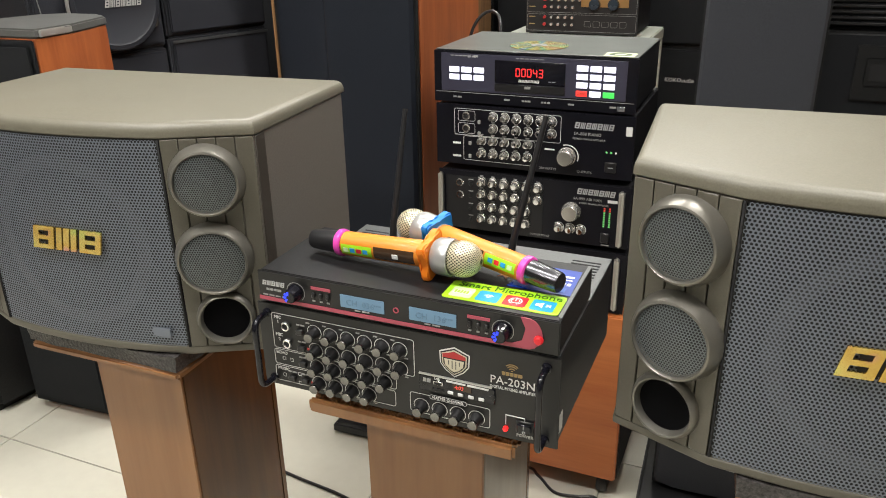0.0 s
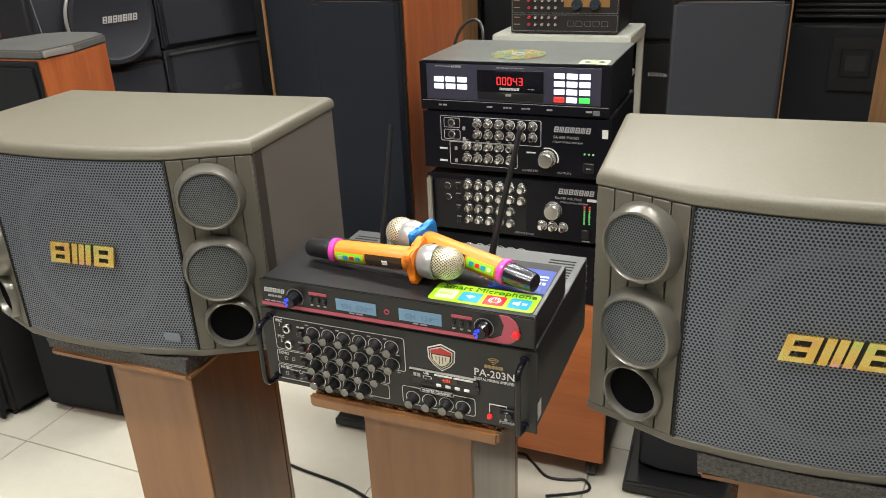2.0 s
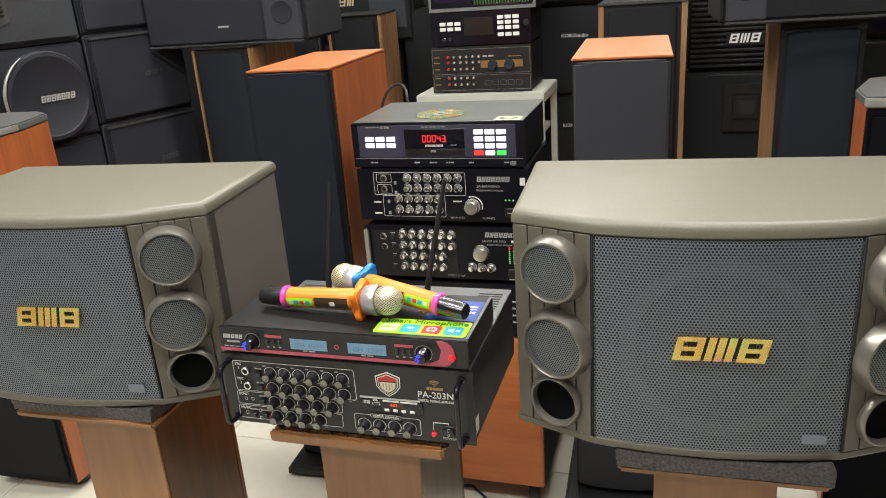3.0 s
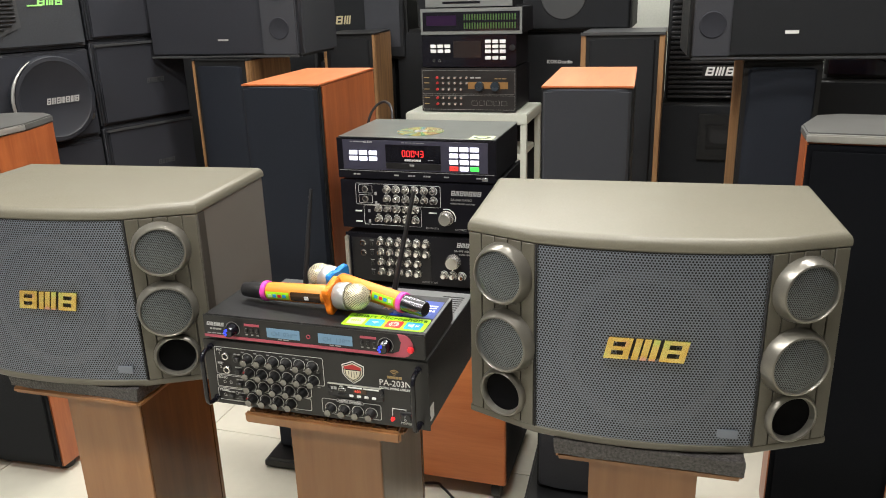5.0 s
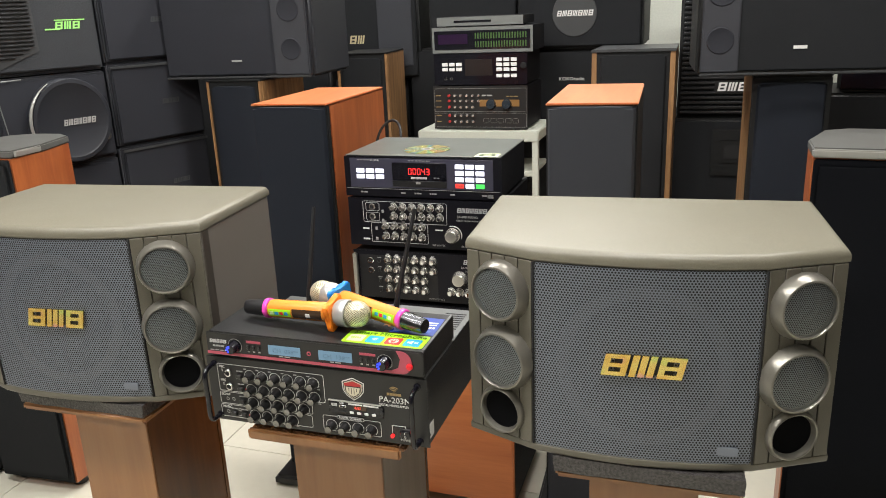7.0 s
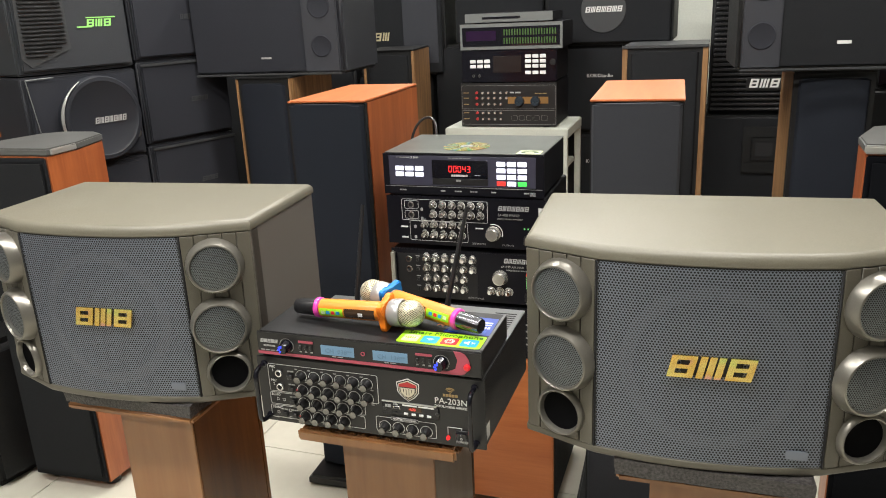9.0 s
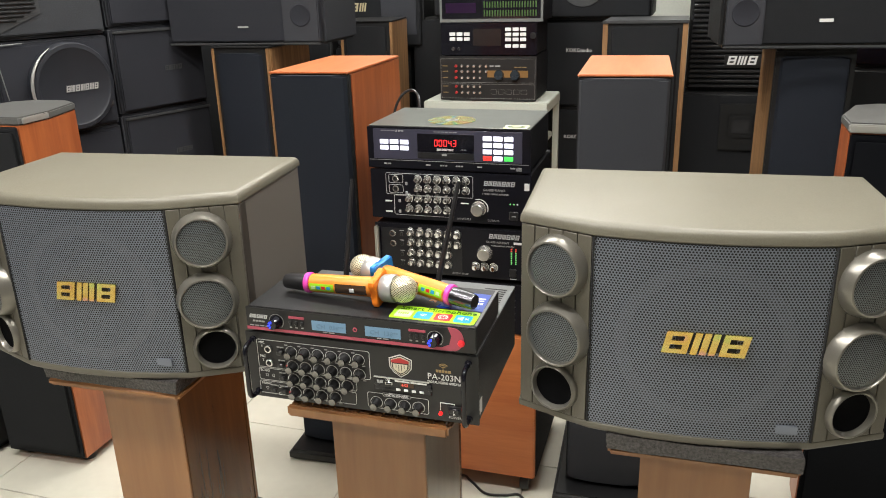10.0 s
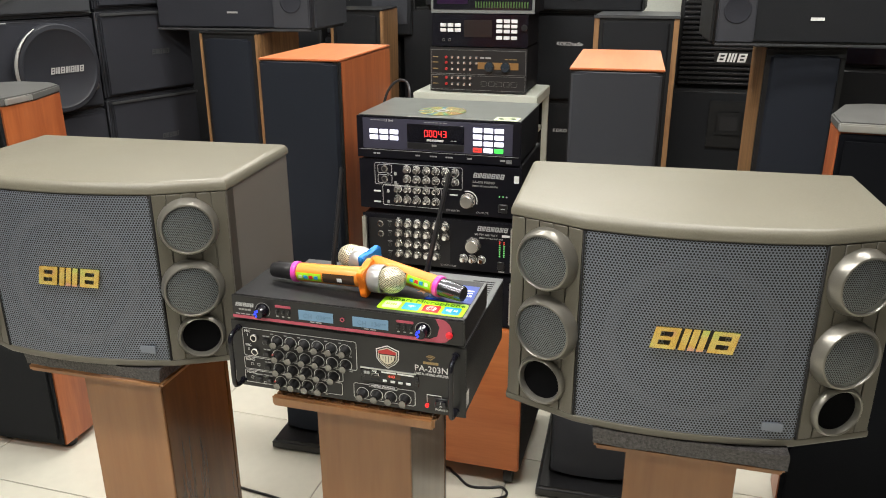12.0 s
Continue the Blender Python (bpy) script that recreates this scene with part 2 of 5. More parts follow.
def box(x0, x1, y0, y1, z0, z1, bevel=0.0, seg=2, bm=None, m=None):
    bm = bm or bmesh.new()
    c = Matrix.Translation(((x0 + x1) / 2, (y0 + y1) / 2, (z0 + z1) / 2)) @ Matrix.Diagonal((x1 - x0, y1 - y0, z1 - z0, 1))
    r = bmesh.ops.create_cube(bm, size=1.0, matrix=(m @ c) if m is not None else c)
    if bevel:
        edges = {e for v in r["verts"] for e in v.link_edges}
        bmesh.ops.bevel(bm, geom=list(edges), offset=bevel, segments=seg, affect="EDGES", clamp_overlap=True)
    return bm


FRONT = Matrix.Rotation(radians(90), 4, "X")  # a local +z points to the viewer (-y)


def lathe(profile, seg=32, bm=None, m=None, closed=True):
    """Turns (radius, height) pairs round the local z axis."""
    bm = bm or bmesh.new()
    m = m or Matrix()
    rings = []
    for r, z in profile:
        if r < 1e-6:
            rings.append([bm.verts.new(m @ Vector((0, 0, z)))])
        else:
            rings.append([bm.verts.new(m @ Vector((r * math.cos(2 * math.pi * i / seg), r * math.sin(2 * math.pi * i / seg), z))) for i in range(seg)])
    for a, b in zip(rings, rings[1:]):
        for i in range(seg):
            j = (i + 1) % seg
            q = [a[i % len(a)], a[j % len(a)], b[j % len(b)], b[i % len(b)]]
            q = [v for k, v in enumerate(q) if v not in q[:k]]
            if len(q) > 2:
                bm.faces.new(q)
    return bm


def prism(poly, z0, z1, bevel=0.0, seg=2, bm=None, m=None):
    bm = bm or bmesh.new()
    m = m or Matrix()
    lo = [bm.verts.new(m @ Vector((x, y, z0))) for x, y in poly]
    hi = [bm.verts.new(m @ Vector((x, y, z1))) for x, y in poly]
    n = len(poly)
    faces = [bm.faces.new(hi), bm.faces.new(lo[::-1])] + [bm.faces.new((lo[i], lo[(i + 1) % n], hi[(i + 1) % n], hi[i])) for i in range(n)]
    if bevel:
        bmesh.ops.bevel(bm, geom=list({e for f in faces[:2] for e in f.edges}), offset=bevel, segments=seg, affect="EDGES", clamp_overlap=True)
    return bm


def tube(points, r, seg=10, bm=None, m=None):
    """A round bar along points."""
    bm = bm or bmesh.new()
    m = m or Matrix()
    pts = [Vector(p) for p in points]
    rings = []
    side = None
    for i, p in enumerate(pts):
        d = (pts[min(i + 1, len(pts) - 1)] - pts[max(i - 1, 0)]).normalized()
        if side is None:
            side = d.orthogonal().normalized()
        side = (side - d * side.dot(d)).normalized()
        up = d.cross(side)
        rad = r[i] if isinstance(r, (list, tuple)) else r
        rings.append([bm.verts.new(m @ (p + rad * (math.cos(2 * math.pi * k / seg) * side + math.sin(2 * math.pi * k / seg) * up))) for k in range(seg)])
    for a, b in zip(rings, rings[1:]):
        for k in range(seg):
            bm.faces.new((a[k], a[(k + 1) % seg], b[(k + 1) % seg], b[k]))
    bm.faces.new(rings[0][::-1])
    bm.faces.new(rings[-1])
    return bm


def slab(poly, z0, z1, r0, r1, n=5):
    """A flat body of convex outline (counter-clockwise) whose lower and upper edges are rounded by r0 and r1."""
    k = len(poly)
    p = [Vector((x, y)) for x, y in poly]
    nor = []
    for i in range(k):
        e1, e2 = (p[i] - p[i - 1]).normalized(), (p[(i + 1) % k] - p[i]).normalized()
        n1, n2 = Vector((e1.y, -e1.x)), Vector((e2.y, -e2.x))
        h = (n1 + n2).normalized()
        nor.append(h / max(0.5, h.dot(n1)))
    levels = []
    for i in range(n + 1):
        a = math.pi / 2 * i / n
        if r0:
            levels.append((r0 * (1 - math.sin(a)), z0 + r0 * (1 - math.cos(a))))
    if not r0:
        levels.append((0.0, z0))
    for i in range(n + 1):
        a = math.pi / 2 * i / n
        if r1:
            levels.append((r1 * (1 - math.cos(a)), z1 - r1 * (1 - math.sin(a))))
    if not r1:
        levels.append((0.0, z1))
    bm = bmesh.new()
    rings = [[bm.verts.new((p[i].x - nor[i].x * d, p[i].y - nor[i].y * d, z)) for i in range(k)] for d, z in levels]
    for a, b in zip(rings, rings[1:]):
        for i in range(k):
            bm.faces.new((a[i], a[(i + 1) % k], b[(i + 1) % k], b[i]))
    bm.faces.new(rings[0][::-1])
    bm.faces.new(rings[-1])
    return bm


def smooth_path(ctrl, n=8):
    out = []
    c = [Vector(p) for p in ctrl]
    for i in range(len(c) - 1):
        p0, p1, p2, p3 = c[max(i - 1, 0)], c[i], c[i + 1], c[min(i + 2, len(c) - 1)]
        for k in range(n):
            t = k / n
            out.append(0.5 * ((2 * p1) + (p2 - p0) * t + (2 * p0 - 5 * p1 + 4 * p2 - p3) * t * t + (3 * p1 - p0 - 3 * p2 + p3) * t ** 3))
    return out + [c[-1]]


def words(parent, body, x, z, size, material, y=-0.0012, align="LEFT", m=None, stretch=1.0, name="lettering"):
    """Raised letters on a front (x, z), or on the plane that m gives."""
    cu = bpy.data.curves.new("letters", "FONT")
    cu.body, cu.size, cu.extrude, cu.align_x = body, size, 0.0003, align
    cu.resolution_u = 2
    tmp = bpy.data.objects.new("letters", cu)
    me = bpy.data.meshes.new_from_object(tmp)
    bpy.data.objects.remove(tmp)
    pm = m if m is not None else Matrix.Translation((x, y, z)) @ FRONT @ Matrix.Diagonal((stretch, 1, 1, 1))
    me.transform(pm)
    me.materials.clear()
    return place(name, me, material, parent, flat=True)


def bars(parent, x0, x1, z, h, material, y=-0.0012, n=1, gap=0.25, name="print_bar"):
    """A line of writing too small to read, as plain bars."""
    bm = bmesh.new()
    w = (x1 - x0) / n
    for i in range(n):
        box(x0 + i * w, x0 + (i + 1 - (gap if i < n - 1 else 0)) * w, y, y + 0.0010, z - h / 2, z + h / 2, bm=bm)
    return part(name, bm, material, parent, flat=True)


def outline(parent, x0, x1, z0, z1, material, t=0.0009, r=0.004, y=-0.0012, name="printed_frame"):
    """A printed line with rounded corners."""
    pts = []
    for cx, cz, a in ((x1 - r, z1 - r, 0), (x0 + r, z1 - r, 90), (x0 + r, z0 + r, 180), (x1 - r, z0 + r, 270)):
        for k in range(4):
            an = radians(a + 30 * k)
            pts.append((cx, cz, math.cos(an), math.sin(an)))
    bm = bmesh.new()
    vo = [bm.verts.new((cx + r * c, y, cz + r * s)) for cx, cz, c, s in pts]
    vi = [bm.verts.new((cx + (r - t) * c, y, cz + (r - t) * s)) for cx, cz, c, s in pts]
    n = len(pts)
    for i in range(n):
        bm.faces.new((vo[i], vo[(i + 1) % n], vi[(i + 1) % n], vi[i]))
    return part(name, bm, material, parent, flat=True)


def arc_print(parent, x, z, r, material, a0=-40, a1=220, t=0.0008, y=-0.0012, name="dial_mark"):
    bm = bmesh.new()
    prev = None
    for k in range(21):
        a = radians(a0 + (a1 - a0) * k / 20)
        v = (bm.verts.new((x + r * math.cos(a), y, z + r * math.sin(a))), bm.verts.new((x + (r - t) * math.cos(a), y, z + (r - t) * math.sin(a))))
        if prev:
            bm.faces.new((prev[0], v[0], v[1], prev[1]))
        prev = v
    return part(name, bm, material, parent, flat=True)


def hex_sheet(inside, w, h, pitch, web, bend):
    """A perforated sheet in x and z: hexagonal cells with open middles, bent to y = bend(x, z)."""
    verts, faces = [], []
    R = pitch / math.sqrt(3)
    dz = pitch * math.sqrt(3) / 2
    rows = int(h / dz) + 2
    cols = int(w / pitch) + 2
    for j in range(-rows // 2, rows // 2 + 1):
        for i in range(-cols // 2, cols // 2 + 1):
            cx, cz = (i + 0.5 * (j % 2)) * pitch, j * dz
            if not inside(cx, cz):
                continue
            b = len(verts)
            for rad in (R, R * (1 - web)):
                for k in range(6):
                    a = math.pi / 6 + k * math.pi / 3
                    x, z = cx + rad * math.cos(a), cz + rad * math.sin(a)
                    verts.append((x, bend(x, z), z))
            for k in range(6):
                n = (k + 1) % 6
                faces.append((b + k, b + n, b + 6 + n, b + 6 + k))
    me = bpy.data.meshes.new("perforated_sheet")
    me.from_pydata(verts, [], faces)
    return me


GREEN_SIGN = mat("green_foil_sign", (0.36, 0.80, 0.22), 0.35, stain=0.1)
GOLD_SIGN = mat("pale_gold_sign", (0.66, 0.58, 0.36), 0.35, metal=0.4, stain=0.06)
SILVER_SIGN = mat("silver_sign", (0.55, 0.56, 0.57), 0.35, metal=0.4, stain=0.06)
STICK_CREAM = mat("cream_print", (0.62, 0.58, 0.44), 0.4, stain=0.1)
GREY_TOPSTEEL = mat("grey_steel_lid", (0.13, 0.135, 0.135), 0.35, metal=0.3, grain=0.1, scale=300, stain=0.08)
RED_LED_DIM = glow("red_button_glow", (0.9, 0.03, 0.04), 0.30)
STICK_BLUE_DARK = mat("sticker_mid_blue", (0.03, 0.10, 0.45), 0.3, stain=0.05)
# The lit keys' violet spill is mixed into this panel colour.
KEYLIT_SLATE = mat("key_glow_tinted_panel", (0.046, 0.045, 0.070), 0.30, stain=0.08)
DARK_SLATE_FLAT = mat("dull_grey_panel", (0.010, 0.010, 0.012), 0.42, stain=0.08)
# Lid colour raised and greened to carry a reflection.
GREY_LID = mat("reflection_tinted_lid", (0.10, 0.108, 0.10), 0.32, metal=0.2, grain=0.12, scale=400, stain=0.08)
SEAL_PAPER = mat("pale_green_paper", (0.55, 0.60, 0.38), 0.5, stain=0.06)
GOLD_STRIP = mat("dull_gold_strip", (0.30, 0.17, 0.06), 0.38, metal=0.4, stain=0.08)
STEEL_BLUE = mat("blue_grey_knob", (0.035, 0.050, 0.065), 0.28, metal=0.4, stain=0.08)
GREY_PLASTIC_PALE = mat("pale_grey_plastic", (0.15, 0.16, 0.155), 0.40, stain=0.06)
SCREEN_DARK = mat("dark_grey_screen", (0.020, 0.016, 0.016), 0.20, stain=0.1)
SMOKE_VIOLET = mat("violet_glass", (0.020, 0.008, 0.030), 0.12, stain=0.1)
CHERRY_X = wood("orange_cherry_veneer_level", (0.58, 0.19, 0.058), (0.42, 0.115, 0.032), 0.36, along="X")
# Dark grey for the unseen walls, chosen to hold back bounced light.
WALL_UNSEEN_DARK = mat("bounce_cutting_wall_grey", (0.16, 0.155, 0.14), 0.7, grain=0.04, scale=120, bump=0.1, stain=0.08)
RUBBER = mat("dark_rubber", (0.035, 0.036, 0.040), 0.6, stain=0.1)
RIM_DULL = mat("dull_silver_rim", (0.20, 0.20, 0.19), 0.30, metal=0.8, stain=0.1)
PORT_SHADE = mat("port_depth_shade", (0.004, 0.004, 0.0045), 0.9, spec=0.05, stain=0.1)
CORNER_DARK = mat("dark_corner_vinyl", (0.050, 0.042, 0.034), 0.45, grain=0.1, scale=400, stain=0.08)
# Glare haze is put into these two blacks by lightening the base colour.
BLACK_CAB_HAZED = mat("haze_lightened_black_cabinet", (0.019, 0.0205, 0.026), 0.60, spec=0.4, grain=0.3, scale=260, bump=0.25, stain=0.22)
HAZED_CLOTH = mat("haze_lightened_black_cloth", (0.020, 0.0215, 0.028), 0.85, spec=0.3, grain=0.3, scale=900, bump=0.3, stain=0.2)
FRONT_BLACK = mat("black_lacquered_front", (0.0045, 0.0045, 0.008), 0.34, spec=0.3, stain=0.1)
# Lightened further, for the same glare haze over the louvred cabinet.
HAZE_CAB = mat("haze_lightened_blue_black_cabinet", (0.033, 0.036, 0.041), 0.55, spec=0.4, grain=0.3, scale=260, bump=0.2, stain=0.2)
DISC_DARK = mat("blue_black_moulding", (0.015, 0.017, 0.023), 0.50, stain=0.12)
SIGN_GREEN_DARK = mat("dark_green_print", (0.035, 0.11, 0.012), 0.4, stain=0.05)
# Brown board with the floor's grazing reflection put into its pale colour.
SHEEN_BOARD = wood("floor_sheen_brown_board", (0.34, 0.275, 0.215), (0.27, 0.215, 0.165), 0.25, coat=0.6, fine=0.6)


# ---- room ----
X0, X1, Y0, Y1 = -3.0, 2.4, -2.4, 3.95
WALL_T = 0.12
tagged(part("floor", box(X0, X1, Y0, Y1, -0.10, -0.004), GROUT, flat=True), "white glazed floor tiles with thin grey joints", "floor", kind="structure")
tagged(part("ceiling", box(X0, X1, Y0, Y1, CEILING, CEILING + 0.1), CEIL_PAINT, flat=True), "plain white ceiling", "ceiling", kind="structure")
tagged(part("wall_north", box(X0 - WALL_T, X1 + WALL_T, Y1, Y1 + WALL_T, -0.1, CEILING + 0.1), WALL_PAINT, flat=True), "off-white painted wall behind the loudspeakers", "wall", kind="structure")
# The other three walls are out of view and darkened against bounce.
tagged(part("wall_south", box(X0 - WALL_T, X1 + WALL_T, Y0 - WALL_T, Y0, -0.1, CEILING + 0.1), WALL_UNSEEN_DARK, flat=True), "plain unseen wall, kept dark grey to cut bounced light", "wall", kind="structure")
tagged(part("wall_west", box(X0 - WALL_T, X0, Y0, Y1, -0.1, CEILING + 0.1), WALL_UNSEEN_DARK, flat=True), "plain unseen wall, kept dark grey to cut bounced light", "wall", kind="structure")
tagged(part("wall_east", box(X1, X1 + WALL_T, Y0, Y1, -0.1, CEILING + 0.1), WALL_UNSEEN_DARK, flat=True), "plain unseen wall, kept dark grey to cut bounced light", "wall", kind="structure")

for tx, ty in TUBES:
    t = thing("ceiling_light", "white ceiling light with a bright tube diffuser", "light", pose(tx, ty, CEILING), "ceiling lights")
    part("housing", box(-0.62, 0.62, -0.09, 0.09, -0.05, -0.001, 0.008), WHITE_PLASTIC, t)
    part("diffuser", box(-0.60, 0.60, -0.07, 0.07, -0.075, -0.051, 0.01), TUBE_GLOW, t)
    la = bpy.data.lights.new("tube_light", "AREA")
    la.shape, la.size, la.size_y, la.energy, la.color = "RECTANGLE", 1.2, 0.16, TUBE_WATTS, (1.0, 0.960, 0.910)
    lo = new("tube_light", la)
    lo.matrix_basis = pose(tx, ty, CEILING - 0.09)


# ---- the two large loudspeakers ----
def grille_bend(x, z=0):
    return -0.0495 - 0.017 * (1 - (x / 0.1645) ** 2)


def front_outline(inset=0.0, k=12):
    w, g = 0.275 - inset, 0.1645
    pts = [(-w, 0.0)] + [(-g + 2 * g * i / k, grille_bend(-g + 2 * g * i / k)) for i in range(k + 1)] + [(w, 0.0)]
    return [(x, y + inset * 0.8) for x, y in pts]


SPK_H = 0.343
CAP = 0.0205
SHEET = hex_sheet(lambda x, z: abs(x) < 0.1605 and abs(z) < 0.1525, 0.34, 0.33, 0.0047, 0.40, lambda x, z: grille_bend(x) - 0.003)
DISC_SHEET = hex_sheet(lambda x, z: x * x + z * z < 0.0385 ** 2, 0.08, 0.08, 0.0031, 0.34, lambda x, z: -0.006 * (1 - (x * x + z * z) / 0.0385 ** 2))


def slotted(bm, w, e, t, m):
    """A plain plate with two slots through it."""
    for z0, z1 in ((-e, -0.62 * e), (-0.18 * e, 0.18 * e), (0.62 * e, e)):
        box(w * 0.26, w * 0.74, z0, z1, 0, t, bm=bm, m=m)
    for x0, x1 in ((0, w * 0.26), (w * 0.74, w)):
        box(x0, x1, -e, e, 0, t, bm=bm, m=m)


def logo_plates(parent, cx, cz, w, h, y, material, slant=0.22):
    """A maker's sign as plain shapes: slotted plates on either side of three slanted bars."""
    e = h / 2
    cell = w / 3.0
    back = Matrix.Translation((cx, y + 0.001, cz)) @ FRONT
    part("emblem_backing", prism([(-w * 0.36, -e * 0.8), (w * 0.36, -e * 0.8), (w * 0.36, e * 0.95), (-w * 0.36, e * 0.95)], 0, 0.001, m=back), CAVITY, parent)
    for i in range(3):
        x = cx - w / 2 + i * cell * 1.03
        m = Matrix.Translation((x, y, cz)) @ FRONT @ Matrix(((1, slant, 0, 0), (0, 1, 0, 0), (0, 0, 1, 0), (0, 0, 0, 1)))
        bw = cell * 0.92
        bm = bmesh.new()
        if i == 1:
            for k in range(3):
                u = bw * 0.35 * k
                prism([(u, -e), (u + bw * 0.27, -e), (u + bw * 0.27, e), (u, e)], 0, 0.003, bm=bm, m=m)
        else:
            slotted(bm, bw, e, 0.003, m)
        part("emblem_plate", bm, material, parent, "gold hologram foil plate")


def loudspeaker(label, m):
    s = thing("loudspeaker", label, "loudspeaker", m, "pair of karaoke loudspeakers")
    body = front_outline() + [(0.2745, 0.275), (-0.2745, 0.275)]
    part("cabinet", prism(body, 0.014, SPK_H - CAP - 0.001), TAUPE_SIDE, s, "dark taupe vinyl side walls")
    over = [(-0.278, -0.003)] + [(x, y - 0.004) for x, y in front_outline()[1:-1]] + [(0.278, -0.003), (0.277, 0.281), (-0.277, 0.281)]
    part("top_cap", slab(over, SPK_H - CAP, SPK_H, 0.002, 0.013), TAUPE, s, "rounded taupe vinyl top")
    part("bottom_edge", slab(over, 0.0, 0.0138, 0.006, 0.002), TAUPE_FACE, s)
    place("grille", SHEET, GRILLE, s, "blue-grey perforated steel grille", flat=True, at=pose(0, 0, 0.1675))
    for sx in (-1, 1):
        part("grille_edge", box(sx * 0.1640 - 0.0015, sx * 0.1640 + 0.0015, -0.0550, -0.045, 0.014, SPK_H - CAP - 0.002, 0.001, 1), CAVITY, s)
    # woofer rim seen dimly behind the sheet
    wf = bmesh.new()
    prev = None
    for i in range(65):
        a = 2 * math.pi * i / 64
        v = [wf.verts.new((r * math.cos(a), grille_bend(r * math.cos(a)) - 0.0014, 0.166 + r * math.sin(a))) for r in (0.128, 0.108)]
        if prev:
            wf.faces.new((prev[0], prev[1], v[1], v[0]))
        prev = v
    part("woofer_rim", wf, RUBBER, s, "dark rubber woofer rim")
    bk = bmesh.new()
    ring = [(-0.162 + 0.324 * i / 12) for i in range(13)]
    lo = [bk.verts.new((x, grille_bend(x) + 0.0015 - 0.002, 0.015)) for x in ring]
    hi = [bk.verts.new((x, grille_bend(x) + 0.0015 - 0.002, SPK_H - CAP - 0.0015)) for x in ring]
    for i in range(12):
        bk.faces.new((lo[i], lo[i + 1], hi[i + 1], hi[i]))
    part("grille_cloth", bk, CAVITY, s)
    for sx in (-1, 1):
        part("corner_strip", box(sx * 0.2748 - 0.0015, sx * 0.2748 + 0.0015, 0.002, 0.026, 0.016, SPK_H - CAP - 0.002, 0.0008, 1), CORNER_DARK, s, "dark corner strip")
    logo_plates(s, 0.002, 0.1716, 0.117, 0.0345, grille_bend(0) - 0.0045, GOLD_FOIL)
    part("badge", box(0.112, 0.142, -0.0632, -0.0602, 0.030, 0.044, 0.0005), GRILLE, s, "small blank grey badge")
    for sx in (-1, 1):
        a, b = Vector((sx * 0.1645, -0.0495, 0)), Vector((sx * 0.275, 0, 0))
        d = (b - a).normalized()
        nrm = Vector((d.y, -d.x, 0)) if sx > 0 else Vector((-d.y, d.x, 0))
        if nrm.y > 0:
            nrm = -nrm
        xa = d * sx
        frame_m = Matrix(((xa.x, -nrm.x, 0, (a.x + b.x) / 2), (xa.y, -nrm.y, 0, (a.y + b.y) / 2), (0, 0, 1, 0), (0, 0, 0, 1)))
        half = (b - a).length / 2
        # upright boards with grooves between
        n = 5
        for i in range(n):
            x0 = -half + 2 * half * i / n
            part("baffle_board", box(x0 + 0.0009, x0 + 2 * half / n - 0.0009, -0.004, 0.004, 0.014, SPK_H - CAP - 0.0015, 0.0008, 1), TAUPE_FACE, s, at=frame_m)
        for cx, cz, r in ((sx * -0.0058, 0.264, 0.0470), (sx * -0.0095, 0.1517, 0.0500)):
            mm = frame_m @ Matrix.Translation((cx, -0.002, cz)) @ FRONT
            ring = part("tweeter_ring", lathe([(r + 0.004, 0.0), (r + 0.0035, 0.004), (r + 0.0015, 0.011), (r - 0.001, 0.018), (r - 0.003, 0.022), (r - 0.0055, 0.023), (r - 0.007, 0.021), (r - 0.007, 0.010)], 48), RIM, s, "grey metallic ring", at=mm)
            part("tweeter_cone", lathe([(r - 0.007, 0.012), (0.02, 0.010), (0.012, 0.016), (0.0, 0.018)], 32), CONE, ring)
            k = (r - 0.0065) / 0.0385
            place("tweeter_mesh", DISC_SHEET, GRILLE_FINE, ring, "grey-green fine wire mesh", flat=True, at=Matrix.Translation((0, 0, 0.0195)) @ FRONT.inverted() @ Matrix.Diagonal((k, 1, k, 1)))
        pm = frame_m @ Matrix.Translation((sx * -0.0046, -0.002, 0.0590)) @ FRONT @ Matrix.Diagonal((1.0, 1.0, 1, 1))
        port = part("bass_port", lathe([(0.0415, 0.0), (0.0412, 0.006), (0.0395, 0.0115), (0.0370, 0.0135), (0.0352, 0.0125), (0.0336, 0.008), (0.0326, 0.0032)], 44), RIM, s, "flared grey metallic port rim", at=pm)
        # Flat black disc stands in for the shade inside the port.
        part("port_shade_disc", lathe([(0.0327, 0.0032), (0.0318, 0.0028), (0.0, 0.0026)], 36), PORT_SHADE, port)
    return s


loudspeaker("taupe vinyl loudspeaker with perforated grille and gold emblem on stand", pose(-0.866, 0.8145, 0.681, 0, 0, 5.0))
loudspeaker("taupe vinyl loudspeaker with perforated grille and gold emblem on stand", pose(0.1795, 0.856, 0.680, 0, 0, 3.5))


